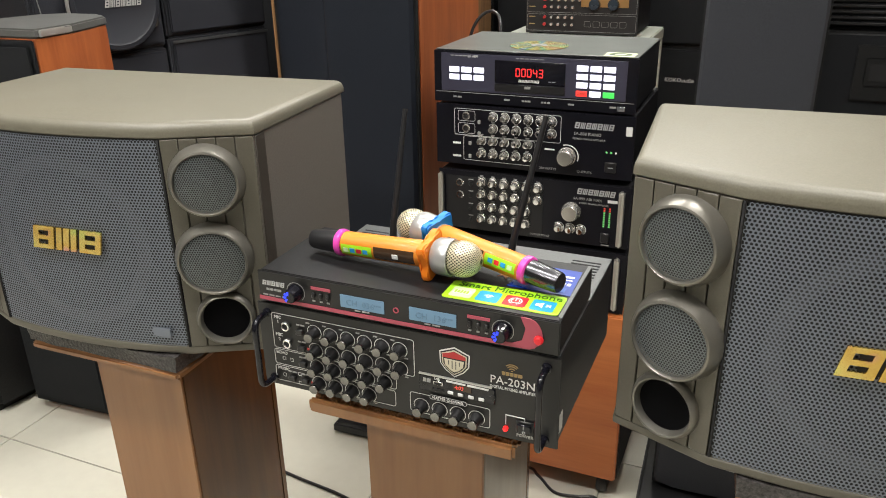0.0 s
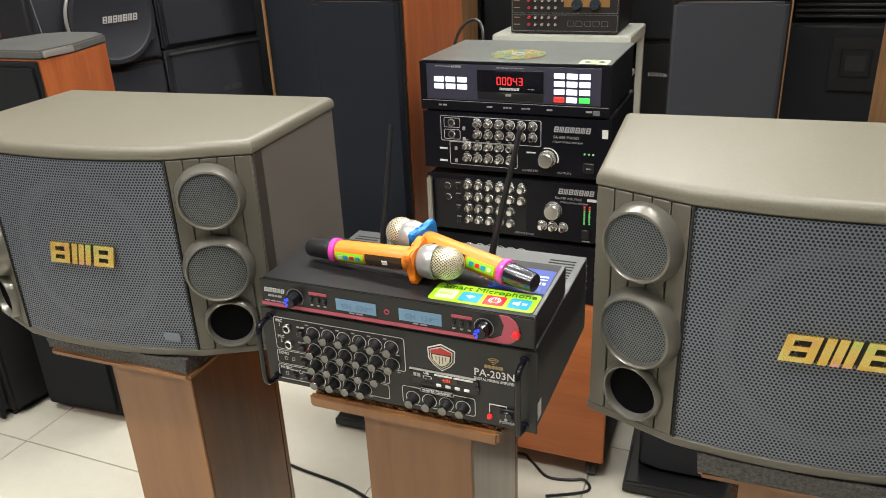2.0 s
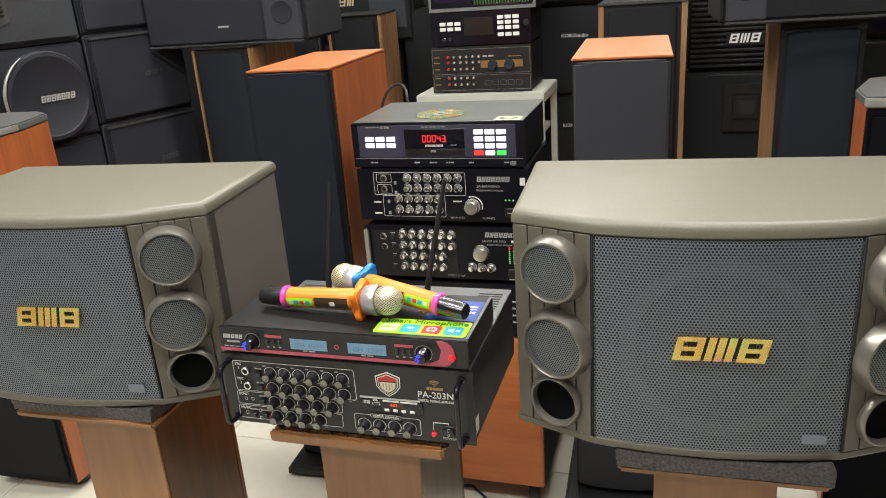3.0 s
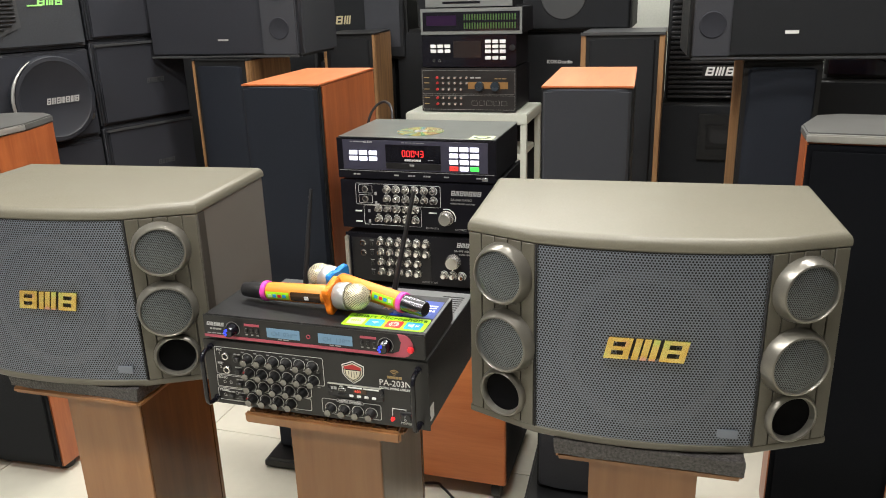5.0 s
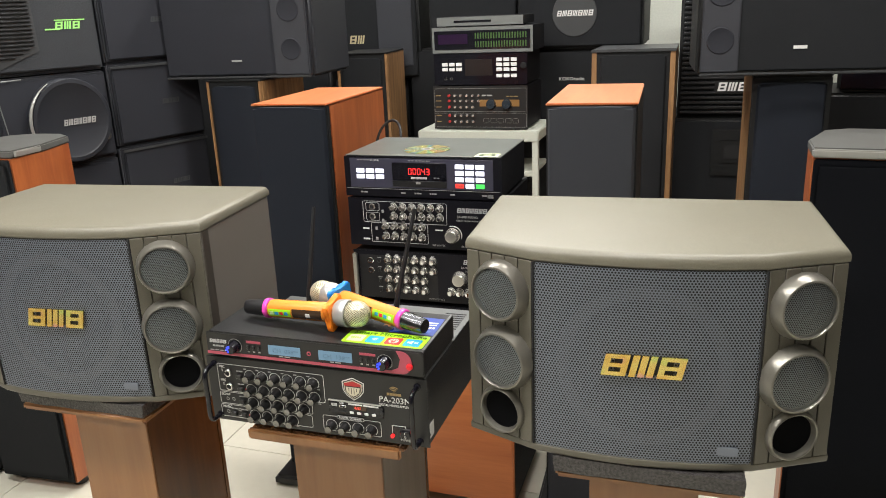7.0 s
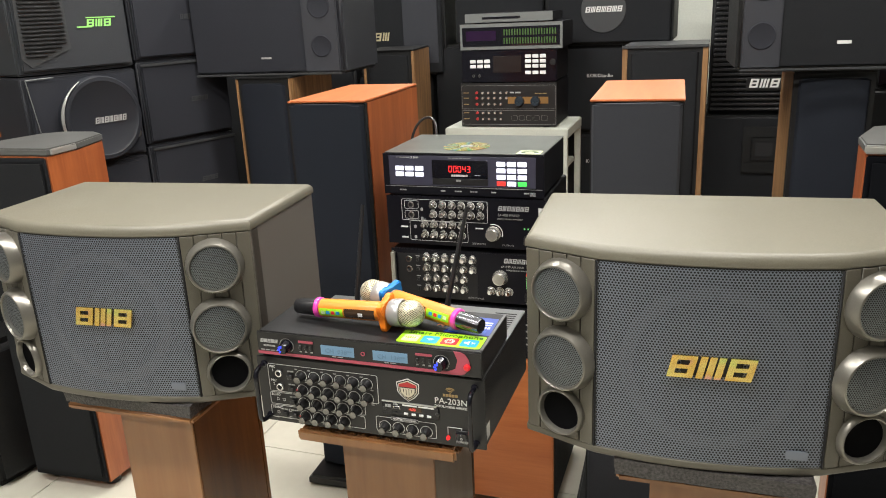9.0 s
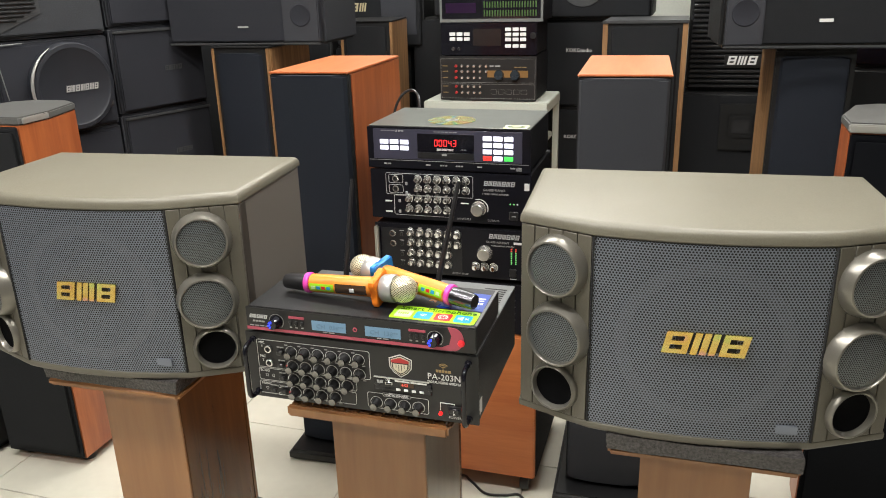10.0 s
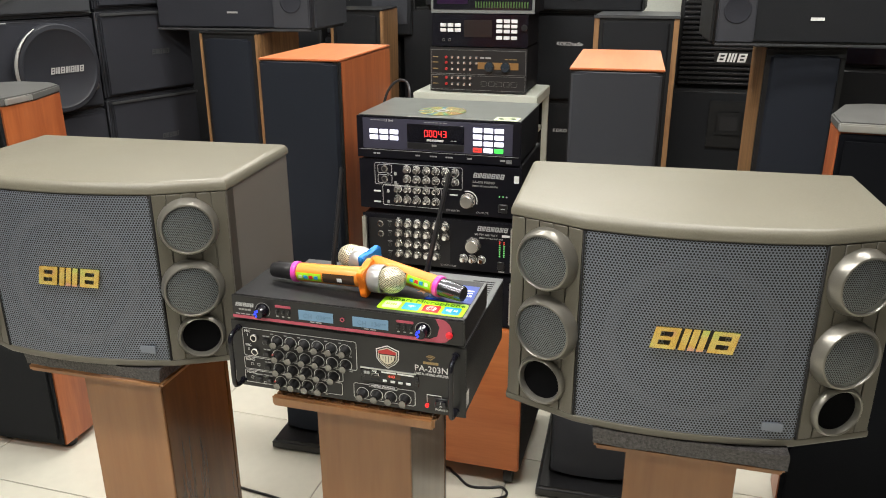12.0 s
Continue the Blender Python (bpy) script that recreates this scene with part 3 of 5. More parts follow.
# ---- wooden stands ----
def stand(label, m, w, top, slatted=False, c=0.083, shift=0.0, depth=0.235):
    """A square column on a base; the plate's front edge lies on the local x axis."""
    s = thing("speaker_stand", label, "stand", m, "wooden display stands")
    h = w / 2
    if slatted:
        part("top_plate", box(-h, h, 0.010, 0.30, top - 0.022, top - 0.012, 0.004, 2), WALNUT, s)
        n = 13
        for i in range(n):
            x = -h + w * i / n
            part("slat", box(x + 0.003, x + w / n - 0.007, -0.0045, 0.30, top - 0.0115, top, 0.003, 2), WALNUT, s)
        part("edge_strip", box(-h - 0.001, h + 0.001, -0.016, -0.005, top - 0.0225, top - 0.0010, 0.004, 2), WALNUT, s)
    else:
        part("top_plate", box(-h, h, 0, 0.30, top - 0.015, top, 0.005, 3), WALNUT, s)
    low = top - (0.0225 if slatted else 0.0155)
    x0, x1, y0 = shift - c, shift + c, 0.035
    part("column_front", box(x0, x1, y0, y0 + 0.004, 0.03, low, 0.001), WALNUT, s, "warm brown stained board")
    # Side boards: same stained wood, with the shade put into the colour.
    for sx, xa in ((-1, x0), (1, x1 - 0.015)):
        # The slatted stand's right board is paled for reflected floor sheen.
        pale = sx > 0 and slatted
        part("column_side", box(xa, xa + 0.015, y0 + 0.0045, y0 + depth - 0.0155, 0.03, low, 0.001), SHEEN_BOARD if pale else WALNUT_SHADED, s, "brown board paled to carry the floor's reflected sheen" if pale else "red-brown stained board, darkened as a shaded side")
    part("column_back", box(x0, x1, y0 + depth - 0.015, y0 + depth, 0.03, low, 0.002), WALNUT_SHADED, s)
    part("base_plate", box(-h, h, -0.01, 0.30, 0.0, 0.0295, 0.006, 3), WALNUT_SHADED, s)
    return s


stand("brown stained wooden loudspeaker stand with a square column", pose(-0.857, 0.755, 0, 0, 0, 1.0), 0.288, 0.656, shift=0.032)
stand("brown stained wooden loudspeaker stand with a square column", pose(0.196, 0.793, 0, 0, 0, 1.0), 0.284, 0.653, c=0.085, shift=-0.006)
stand("brown wooden stand with a slatted top, carrying two amplifiers", pose(-0.349, 0.780, 0), 0.292, 0.664, True, c=0.088, shift=0.001, depth=0.23)


def foam_pad(label, m, w, h):
    f = thing("foam_pad", label, "foam pad", m, "foam pads")
    bm = box(-w / 2, w / 2, 0, 0.29, 0, h)
    bmesh.ops.subdivide_edges(bm, edges=bm.edges[:], cuts=14, use_grid_fill=True)
    for v in bm.verts:
        k = noise.noise_vector(v.co * 22) * 0.0032 + noise.noise_vector(v.co * 75) * 0.0014
        v.co += Vector((k.x, k.y, k.z if v.co.z > 0.004 else 0))
        v.co.z = max(0.0, min(v.co.z, h))
    part("pad", bm, FOAM, f)
    return f


foam_pad("dark grey foam pad wrapped in clear film", pose(-0.859, 0.757, 0.6565, 0, 0, 1.0), 0.290, 0.0243)
foam_pad("dark grey foam pad wrapped in clear film", pose(0.196, 0.787, 0.6535, 0, 0, 1.0), 0.288, 0.0263)


def emblem(c, x, z, w, h, material, n=3, y=-0.0005):
    """A maker's sign as a row of plain slanted plates and bars."""
    cell = w / n
    for i in range(n):
        m = Matrix.Translation((x - w / 2 + i * cell, y, z)) @ FRONT @ Matrix(((1, 0.2, 0, 0), (0, 1, 0, 0), (0, 0, 1, 0), (0, 0, 0, 1)))
        bm = bmesh.new()
        if i % 2:
            for k in range(3):
                box(cell * 0.30 * k, cell * (0.30 * k + 0.20), -h / 2, h / 2, 0, 0.0008, bm=bm, m=m)
        else:
            slotted(bm, cell * 0.82, h / 2, 0.0008, m)
        part("emblem_plate", bm, material, c, flat=True)


# ---- amplifier and receiver on the middle stand ----
def knob(parent, x, z, r, depth, body, cap, y=0.0, name="knob", mark=True):
    """A turned control knob with a bright rim and a pointer line."""
    k = part(name, lathe([(r * 1.12, 0.0), (r * 1.08, depth * 0.18), (r * 0.92, depth * 0.28), (r * 0.86, depth * 0.92), (r * 0.78, depth), (0.0, depth)], 22), body, parent, at=Matrix.Translation((x, y, z)) @ FRONT)
    part("cap", lathe([(r * 0.87, depth * 0.86), (r * 0.89, depth * 0.95), (r * 0.78, depth * 1.04), (r * 0.30, depth * 1.01), (0.0, depth * 1.01)], 22), cap, k, "dark chrome cap")
    if mark:
        a = random.uniform(-60, 60)
        part("pointer", box(-r * 0.06, r * 0.06, 0, r * 0.72, depth * 1.0, depth * 1.05, m=Matrix.Rotation(radians(a), 4, "Z")), PRINT, k)
    return k


def jack(parent, x, z, r=0.0075):
    j = part("jack_socket", lathe([(r, 0.0), (r, 0.003), (r * 0.82, 0.005), (r * 0.6, 0.005), (r * 0.5, 0.003)], 20), CHROME, parent, "chrome jack socket", at=Matrix.Translation((x, 0, z)) @ FRONT)
    part("jack_hole", lathe([(r * 0.52, 0.0035), (0.0, 0.0033)], 16), CAVITY, j)
    return j


def bent_handle(parent, x, z0, z1, reach, r, material):
    pts = smooth_path([(x, 0.0, z1), (x, -reach * 0.7, z1 - 0.001), (x, -reach, z1 - 0.012), (x, -reach, (z0 + z1) / 2), (x, -reach, z0 + 0.012), (x, -reach * 0.7, z0 + 0.001), (x, 0.0, z0)], 5)
    h = part("handle", tube(pts, r, 10), material, parent, "rounded black rack handle")
    for z in (z0, z1):
        part("handle_boss", lathe([(r * 1.5, 0.0), (r * 1.5, 0.003), (r, 0.004)], 14), material, h, at=Matrix.Translation((x, 0, z)) @ FRONT)
    return h


# local x from the panel's centre, z from the bottom of the case
AX, AY, AZ = -0.356, 0.768, 0.672
amp = thing("mixing_amplifier", "black steel mixing amplifier with rows of knobs and rack handles", "amplifier", pose(AX, AY, AZ))
part("case", box(-0.203, 0.203, 0.003, 0.302, 0.0, 0.125, 0.002), BLACK_STEEL, amp)
part("front_panel", box(-0.207, 0.207, 0.0, 0.0028, 0.001, 0.126, 0.001), BLACK_PANEL, amp)
for x in (-0.16, 0.16):
    for y in (0.03, 0.25):
        part("foot", lathe([(0.0, -0.008), (0.014, -0.008), (0.016, 0.0), (0.0, 0.0)], 16, m=Matrix.Translation((x, y, 0))), BLACK_PLASTIC, amp)
for x in (-0.192, 0.190):
    bent_handle(amp, x, 0.012, 0.112, 0.030, 0.0042, BLACK_GLOSS)
outline(amp, -0.186, 0.022, 0.061, 0.114, PRINT)
outline(amp, -0.187, -0.004, 0.036, 0.0595, PRINT)
outline(amp, -0.188, -0.006, 0.010, 0.0345, PRINT)
words(amp, "MIC", -0.182, 0.106, 0.0065, PRINT)
words(amp, "1", -0.178, 0.099, 0.0065, PRINT)
words(amp, "MIC", -0.182, 0.080, 0.0065, PRINT)
words(amp, "2", -0.178, 0.073, 0.0065, PRINT)
words(amp, "ECHO", -0.184, 0.0525, 0.0065, PRINT)
words(amp, "MUSIC", -0.184, 0.0275, 0.0065, PRINT)
jack(amp, -0.164, 0.097)
jack(amp, -0.164, 0.071)
for x, z in ((-0.142, 0.093), (-0.142, 0.068), (-0.142, 0.044), (-0.161, 0.018), (-0.141, 0.018)):
    part("slide_switch", box(x - 0.005, x + 0.005, -0.006, -0.001, z - 0.004, z + 0.004, 0.001, 1), BLACK_PLASTIC, amp)
    bars(amp, x - 0.006, x + 0.006, z + 0.009, 0.0018, PRINT_DIM, n=2)
for x, z in ((-0.172, 0.046), (-0.160, 0.046), (-0.174, 0.020), (-0.150, 0.012), (-0.150, 0.026)):
    outline(amp, x - 0.0025, x + 0.0025, z - 0.0025, z + 0.003, PRINT, 0.0006, 0.0012)
rows = ((0.095, -0.121, 6, 0.0246), (0.068, -0.121, 6, 0.0246), (0.043, -0.121, 5, 0.0250), (0.018, -0.120, 4, 0.0250))
for z, x0, n, step in rows:
    for i in range(n):
        x = x0 + i * step
        arc_print(amp, x, z + 0.001, 0.0108, PRINT, -50, 200)
        knob(amp, x, z, 0.0076, 0.0170, BLACK_PLASTIC, CAP_CHROME, mark=False)
        bars(amp, x - 0.012, x - 0.007, z + 0.0125, 0.0016, PRINT_DIM, n=2)
        bars(amp, x + 0.006, x + 0.011, z - 0.010, 0.0014, PRINT_DIM, n=1)
for x, z in ((-0.134, 0.090), (-0.134, 0.068), (-0.133, 0.017)):
    bars(amp, x, x + 0.006, z, 0.003, RED_PRINT, n=1)
# shield emblem
SX, SZ = 0.0755, 0.0940
sh = [(-0.020, 0.013), (-0.010, 0.017), (0.0, 0.021), (0.010, 0.017), (0.020, 0.013), (0.019, -0.004), (0.012, -0.013), (0.0, -0.021), (-0.012, -0.013), (-0.019, -0.004)]
for k, mt, d in ((1.0, PRINT, 0.0008), (0.91, BLACK_PANEL, 0.0012), (0.82, STICK_CREAM, 0.0016), (0.74, BLACK_PANEL, 0.0020)):
    part("shield_layer", prism([(x * k, z * k) for x, z in sh], 0.0005, d, m=Matrix.Translation((SX, 0, SZ)) @ FRONT), mt, amp, flat=True)
part("shield_crest", prism([(-0.0150, 0.006), (0.0150, 0.006), (0.0150, 0.0105), (0.0, 0.0150), (-0.0150, 0.0105)], 0.0021, 0.0026, m=Matrix.Translation((SX, 0, SZ)) @ FRONT), RED_PRINT, amp, flat=True)
face = Matrix.Translation((SX, 0, SZ)) @ FRONT
part("shield_patch", prism([(-0.0128, 0.0040), (0.0128, 0.0040), (0.0115, -0.0045), (0.0060, -0.0100), (0.0, -0.0130), (-0.0060, -0.0100), (-0.0115, -0.0045)], 0.0021, 0.0025, m=face), STICK_CREAM, amp, "cream patch", flat=True)
bm = bmesh.new()
for x, z, half in ((-0.0070, -0.0005, 0.0030), (-0.0024, -0.0030, 0.0055), (0.0024, -0.0030, 0.0055), (0.0070, -0.0005, 0.0030)):
    box(x - 0.0005, x + 0.0005, z - half, z + half, 0.0026, 0.0028, bm=bm, m=face)
part("shield_bars", bm, BLACK_PANEL, amp, flat=True)
# player strip
part("player_strip", box(0.028, 0.128, -0.0025, -0.0002, 0.046, 0.068, 0.001, 1), BLACK_GLOSS, amp)
part("strip_edge", box(0.028, 0.124, -0.0030, -0.0005, 0.0690, 0.0708), SILVER_EDGE, amp)
part("usb_socket", box(0.048, 0.061, -0.0042, -0.0028, 0.0585, 0.0635, 0.0004, 1), CHROME, amp, "chrome usb socket")
part("usb_slot", box(0.0495, 0.0595, -0.0048, -0.0044, 0.0595, 0.0622), CAVITY, amp)
words(amp, "USB", 0.049, 0.0650, 0.0045, PRINT, y=-0.0032)
part("card_slot", box(0.046, 0.062, -0.0032, -0.0027, 0.0505, 0.0525), CAVITY, amp)
part("small_display", box(0.074, 0.098, -0.0034, -0.0027, 0.0565, 0.0655), SMOKE, amp)
words(amp, "4:03", 0.0765, 0.0585, 0.0070, LED_RED_SMALL, y=-0.0040)
for i in range(4):
    part("push_button", box(0.067 + i * 0.0135, 0.0745 + i * 0.0135, -0.0045, -0.0027, 0.0490, 0.0535, 0.0008, 1), WHITE_PLASTIC, amp)
for x in (0.0325, 0.1255):
    part("screw", lathe([(0.0035, 0.0025), (0.003, 0.004), (0.0, 0.0045)], 12), BLACK_PLASTIC, amp, at=Matrix.Translation((x, 0, 0.057)) @ FRONT)
bars(amp, 0.065, 0.120, 0.0665, 0.0022, PRINT, y=-0.0034, n=2, gap=0.08)
bars(amp, 0.034, 0.044, 0.062, 0.005, PRINT_DIM, y=-0.0034, n=2)
# master channel
outline(amp, 0.014, 0.122, 0.010, 0.039, PRINT)
part("title_field", box(0.042, 0.092, -0.0024, -0.0013, 0.0350, 0.0420, 0.0005, 1), BLACK_PANEL, amp)
outline(amp, 0.042, 0.092, 0.0352, 0.0418, PRINT, 0.0006, 0.003, y=-0.0026)
words(amp, "MASTER CHANNEL", 0.067, 0.0367, 0.0050, PRINT, y=-0.0027, align="CENTER")
for i in range(4):
    x = 0.030 + i * 0.0247
    arc_print(amp, x, 0.021, 0.0108, PRINT, -50, 200)
    knob(amp, x, 0.020, 0.0076, 0.0170, BLACK_PLASTIC, CAP_CHROME, mark=False)
# name, radio sign, power
words(amp, "PA-203N", 0.121, 0.0775, 0.0150, PRINT, stretch=1.0)
words(amp, "DIGITAL MIXING AMPLIFIER", 0.121, 0.0705, 0.0058, PRINT, stretch=0.80)
for r in (0.0025, 0.0055, 0.0085, 0.0110):
    arc_print(amp, 0.1485, 0.0965, r, GOLD_PRINT, 45, 135, 0.0014)
bars(amp, 0.136, 0.161, 0.0930, 0.0042, GOLD_PRINT, n=5, gap=0.2)
part("power_lamp", lathe([(0.0032, 0.0), (0.0032, 0.003), (0.0023, 0.0050), (0.0, 0.0058)], 16), RED_LED, amp, "lit red lamp", at=Matrix.Translation((0.142, 0, 0.016)) @ FRONT)
bm = box(0.1415, 0.1423, -0.0012, -0.0004, 0.022, 0.036)
box(0.1423, 0.1660, -0.0012, -0.0004, 0.0352, 0.036, bm=bm)
box(0.1652, 0.1660, -0.0012, -0.0004, 0.031, 0.0352, bm=bm)
part("power_line", bm, PRINT, amp, flat=True)
sw = part("power_switch", box(0.1555, 0.1775, -0.004, -0.0003, 0.0155, 0.0325, 0.001, 1), BLACK_PLASTIC, amp)
part("rocker", box(0.1575, 0.1755, -0.0075, -0.0043, 0.0175, 0.0305, 0.002, 1), BLACK_GLOSS, sw)
words(sw, "O", 0.1645, 0.0185, 0.0055, PRINT, y=-0.0080)
words(sw, "I", 0.1655, 0.0252, 0.0048, PRINT, y=-0.0080)
words(amp, "POWER", 0.1665, 0.0085, 0.0062, PRINT, align="CENTER")
part("side_label", box(0.2032, 0.2038, 0.012, 0.032, 0.012, 0.038), WHITE_PLASTIC, amp, "small white paper label")
for z in (0.02, 0.10):
    part("screw", lathe([(0.003, 0.0), (0.0025, 0.0015), (0.0, 0.002)], 10), CHROME_DARK, amp, at=Matrix.Translation((0.2032, 0.01, z)) @ Matrix.Rotation(radians(90), 4, "Y"))
part("top_plate", box(-0.2025, 0.2025, 0.004, 0.301, 0.1252, 0.1262), GREY_TOPSTEEL, amp, "grey steel lid")
bm = bmesh.new()
for i in range(8):
    box(0.150, 0.192, 0.205 + i * 0.010, 0.2085 + i * 0.010, 0.1263, 0.1268, bm=bm)
part("vent_slot", bm, CAVITY, amp, flat=True)
bm = bmesh.new()
for i in range(8):
    box(-0.192, -0.150, 0.205 + i * 0.010, 0.2085 + i * 0.010, 0.1263, 0.1268, bm=bm)
part("vent_slot", bm, CAVITY, amp, flat=True)

RZ = 0.801
rcv = thing("wireless_receiver", "slim black wireless microphone receiver with two blue displays and antennas", "receiver", pose(AX, AY - 0.002, RZ))
part("case", box(-0.198, 0.202, 0.004, 0.165, 0.0, 0.044, 0.0015), BLACK_STEEL, rcv)
part("front_panel", box(-0.200, 0.204, 0.0, 0.0036, 0.001, 0.0445, 0.0015), BLACK_PANEL, rcv)
for x in (-0.15, 0.15):
    for y in (0.03, 0.14):
        part("foot", box(x - 0.01, x + 0.01, y - 0.01, y + 0.01, -0.0035, 0.0, 0.001, 1), BLACK_PLASTIC, rcv)
part("rose_stripe", box(-0.199, 0.150, -0.0012, -0.0003, 0.0035, 0.0085), PINK_TRIM, rcv, "rose red stripe")
poly = [(0.145, 0.0035)] + [(0.170 + 0.018 * math.cos(radians(a)) - 0.004, 0.024 + 0.020 * math.sin(radians(a))) for a in range(-80, 81, 20)] + [(0.162, 0.0440), (0.150, 0.0440)] + [(0.152 + 0.013 * math.cos(radians(a)), 0.026 + 0.0165 * math.sin(radians(a))) for a in range(70, -71, -20)]
part("rose_arc", prism(poly[:11] + [(0.158, 0.0440), (0.164, 0.030), (0.160, 0.014), (0.148, 0.0085)], 0.0003, 0.0014, m=FRONT), PINK_TRIM, rcv, "rose red curved patch", flat=True)
part("red_button", lathe([(0.0056, 0.0), (0.0056, 0.003), (0.004, 0.0055), (0.0, 0.006)], 18), RED_LED_DIM, rcv, "red push button", at=Matrix.Translation((0.1800, -0.001, 0.019)) @ FRONT)
for x in (-0.142, 0.137):
    arc_print(rcv, x, 0.0225, 0.0135, PRINT_DIM, -50, 230)
    k = part("glow_knob", lathe([(0.0110, 0.0), (0.0110, 0.004), (0.0095, 0.006), (0.0090, 0.016), (0.0080, 0.018), (0.0, 0.018)], 28), BLACK_GLOSS, rcv, "black knob with a blue glow", at=Matrix.Translation((x, -0.0005, 0.0225)) @ FRONT)
    bm = bmesh.new()
    for a in (100, 140, 185, 230):
        mm = Matrix.Rotation(radians(a), 4, "Z")
        prism([(0.0028, -0.0009), (0.0070, -0.0018), (0.0076, 0.0), (0.0070, 0.0018), (0.0028, 0.0009)], 0.0181, 0.0184, bm=bm, m=mm)
    part("glow_marks", bm, BLUE_LED, k, "blue lit segments", flat=True)
for x in (-0.119, 0.093):
    part("rose_bar", box(x, x + 0.028, -0.0012, -0.0003, 0.0305, 0.0345), PINK_TRIM, rcv)
    for i in range(3):
        part("small_key", box(x + 0.001 + i * 0.0105, x + 0.0055 + i * 0.0105, -0.0035, -0.0003, 0.0190, 0.0265, 0.001, 1), BLACK_PLASTIC, rcv)
        bars(rcv, x + 0.001 + i * 0.0105, x + 0.005 + i * 0.0105, 0.0145, 0.002, PRINT_DIM)
for x, s in ((-0.077, "CH  036"), (0.018, "CH  136")):
    d = part("display", box(x, x + 0.061, -0.0012, -0.0003, 0.0140, 0.0310), LCD, rcv, "lit pale blue display")
    words(d, s, x + 0.008, 0.0180, 0.0115, LCD_INK, y=-0.0016, stretch=1.0)
    bars(d, x + 0.047, x + 0.057, 0.0235, 0.002, LCD_INK, y=-0.0016, n=3)
    bars(rcv, x + 0.020, x + 0.040, 0.0118, 0.0016, PRINT_DIM, n=2)
ring = part("infrared_eye", lathe([(0.0038, 0.0), (0.0038, 0.0012), (0.0024, 0.0012), (0.0024, 0.0003)], 18), PINK_TRIM, rcv, at=Matrix.Translation((0.000, -0.0002, 0.0225)) @ FRONT)
emblem(rcv, -0.175, 0.0285, 0.034, 0.0065, SILVER_SIGN, 5)
bars(rcv, -0.187, -0.165, 0.0195, 0.0028, PRINT_DIM, n=4)
bars(rcv, -0.193, -0.145, 0.0112, 0.0014, PRINT_DIM, n=5)

# stickers on the receiver's lid
LID = Matrix.Translation((0, 0, 0.0443))


def rounded(x0, x1, y0, y1, r):
    out = []
    for cx, cy, a in ((x1 - r, y1 - r, 0), (x0 + r, y1 - r, 90), (x0 + r, y0 + r, 180), (x1 - r, y0 + r, 270)):
        out += [(cx + r * math.cos(radians(a + 30 * k)), cy + r * math.sin(radians(a + 30 * k))) for k in range(4)]
    return out


lime = part("lime_sticker", prism(rounded(0.053, 0.196, 0.014, 0.063, 0.005), 0.0, 0.0006, m=LID), LIME, rcv, "glossy lime green sticker", flat=True)
words(lime, "Smart Microphone", 0, 0, 0.0172, SIGN_GREEN_DARK, m=LID @ Matrix.Translation((0.062, 0.0495, 0.0010)) @ Matrix.Diagonal((1.0, 0.95, 1, 1)))
for i, mt in enumerate((STICK_PALE, STICK_BLUE, STICK_RED, STICK_BLUE)):
    x = 0.060 + i * 0.0335
    sq = part("icon_square", prism(rounded(x, x + 0.028, 0.019, 0.045, 0.003), 0.0008, 0.0011, m=LID), mt, lime, flat=True)
    im = LID @ Matrix.Translation((x + 0.014, 0.032, 0.0013))
    bm = bmesh.new()
    if i == 0:
        box(-0.011, 0.010, -0.005, 0.005, 0, 0.0002, bm=bm, m=im)
        box(0.010, 0.0118, -0.002, 0.002, 0, 0.0002, bm=bm, m=im)
        part("icon", bm, PRINT, lime, flat=True)
        bm = bmesh.new()
        for k in range(5):
            box(-0.0095 + k * 0.0038, -0.0068 + k * 0.0038, -0.0035, 0.0035, 0.0003, 0.0005, bm=bm, m=im)
        part("icon", bm, LIME, lime, flat=True)
    elif i == 3:
        prism([(-0.009, -0.003), (-0.005, -0.003), (0.0, -0.007), (0.0, 0.007), (-0.005, 0.003), (-0.009, 0.003)], 0, 0.0003, bm=bm, m=im)
        for a in (45, -45):
            box(-0.004, 0.004, -0.001, 0.001, 0, 0.0003, bm=bm, m=im @ Matrix.Translation((0.0065, 0, 0)) @ Matrix.Rotation(radians(a), 4, "Z"))
        part("icon", bm, PRINT, lime, flat=True)
    else:
        for r0, r1, a0, a1 in (((0.0085, 0.0070, 40, 140), (0.0058, 0.0043, 40, 140), (0.003, 0.0, 30, 150)) if i == 1 else ((0.0085, 0.0070, -70, 250), (0.0058, 0.0045, 120, 420))):
            oy = -0.004 if i == 1 else 0
            pv = None
            for k in range(13):
                a = radians(a0 + (a1 - a0) * k / 12)
                v = (bm.verts.new(im @ Vector((r0 * math.cos(a), oy + r0 * math.sin(a), 0))), bm.verts.new(im @ Vector((r1 * math.cos(a), oy + r1 * math.sin(a), 0))))
                if pv:
                    bm.faces.new((pv[0], pv[1], v[1], v[0]))
                pv = v
        if i == 2:
            box(-0.0007, 0.0007, 0.0, 0.0065, 0, 0.0002, bm=bm, m=im)
        part("icon", bm, PRINT, lime, flat=True)
blue = part("blue_sticker", prism([(0.117, 0.070), (0.197, 0.068), (0.195, 0.140), (0.130, 0.142)], 0.0, 0.0005, m=LID), ROYAL, rcv, "royal blue sticker", flat=True)
bm = bmesh.new()
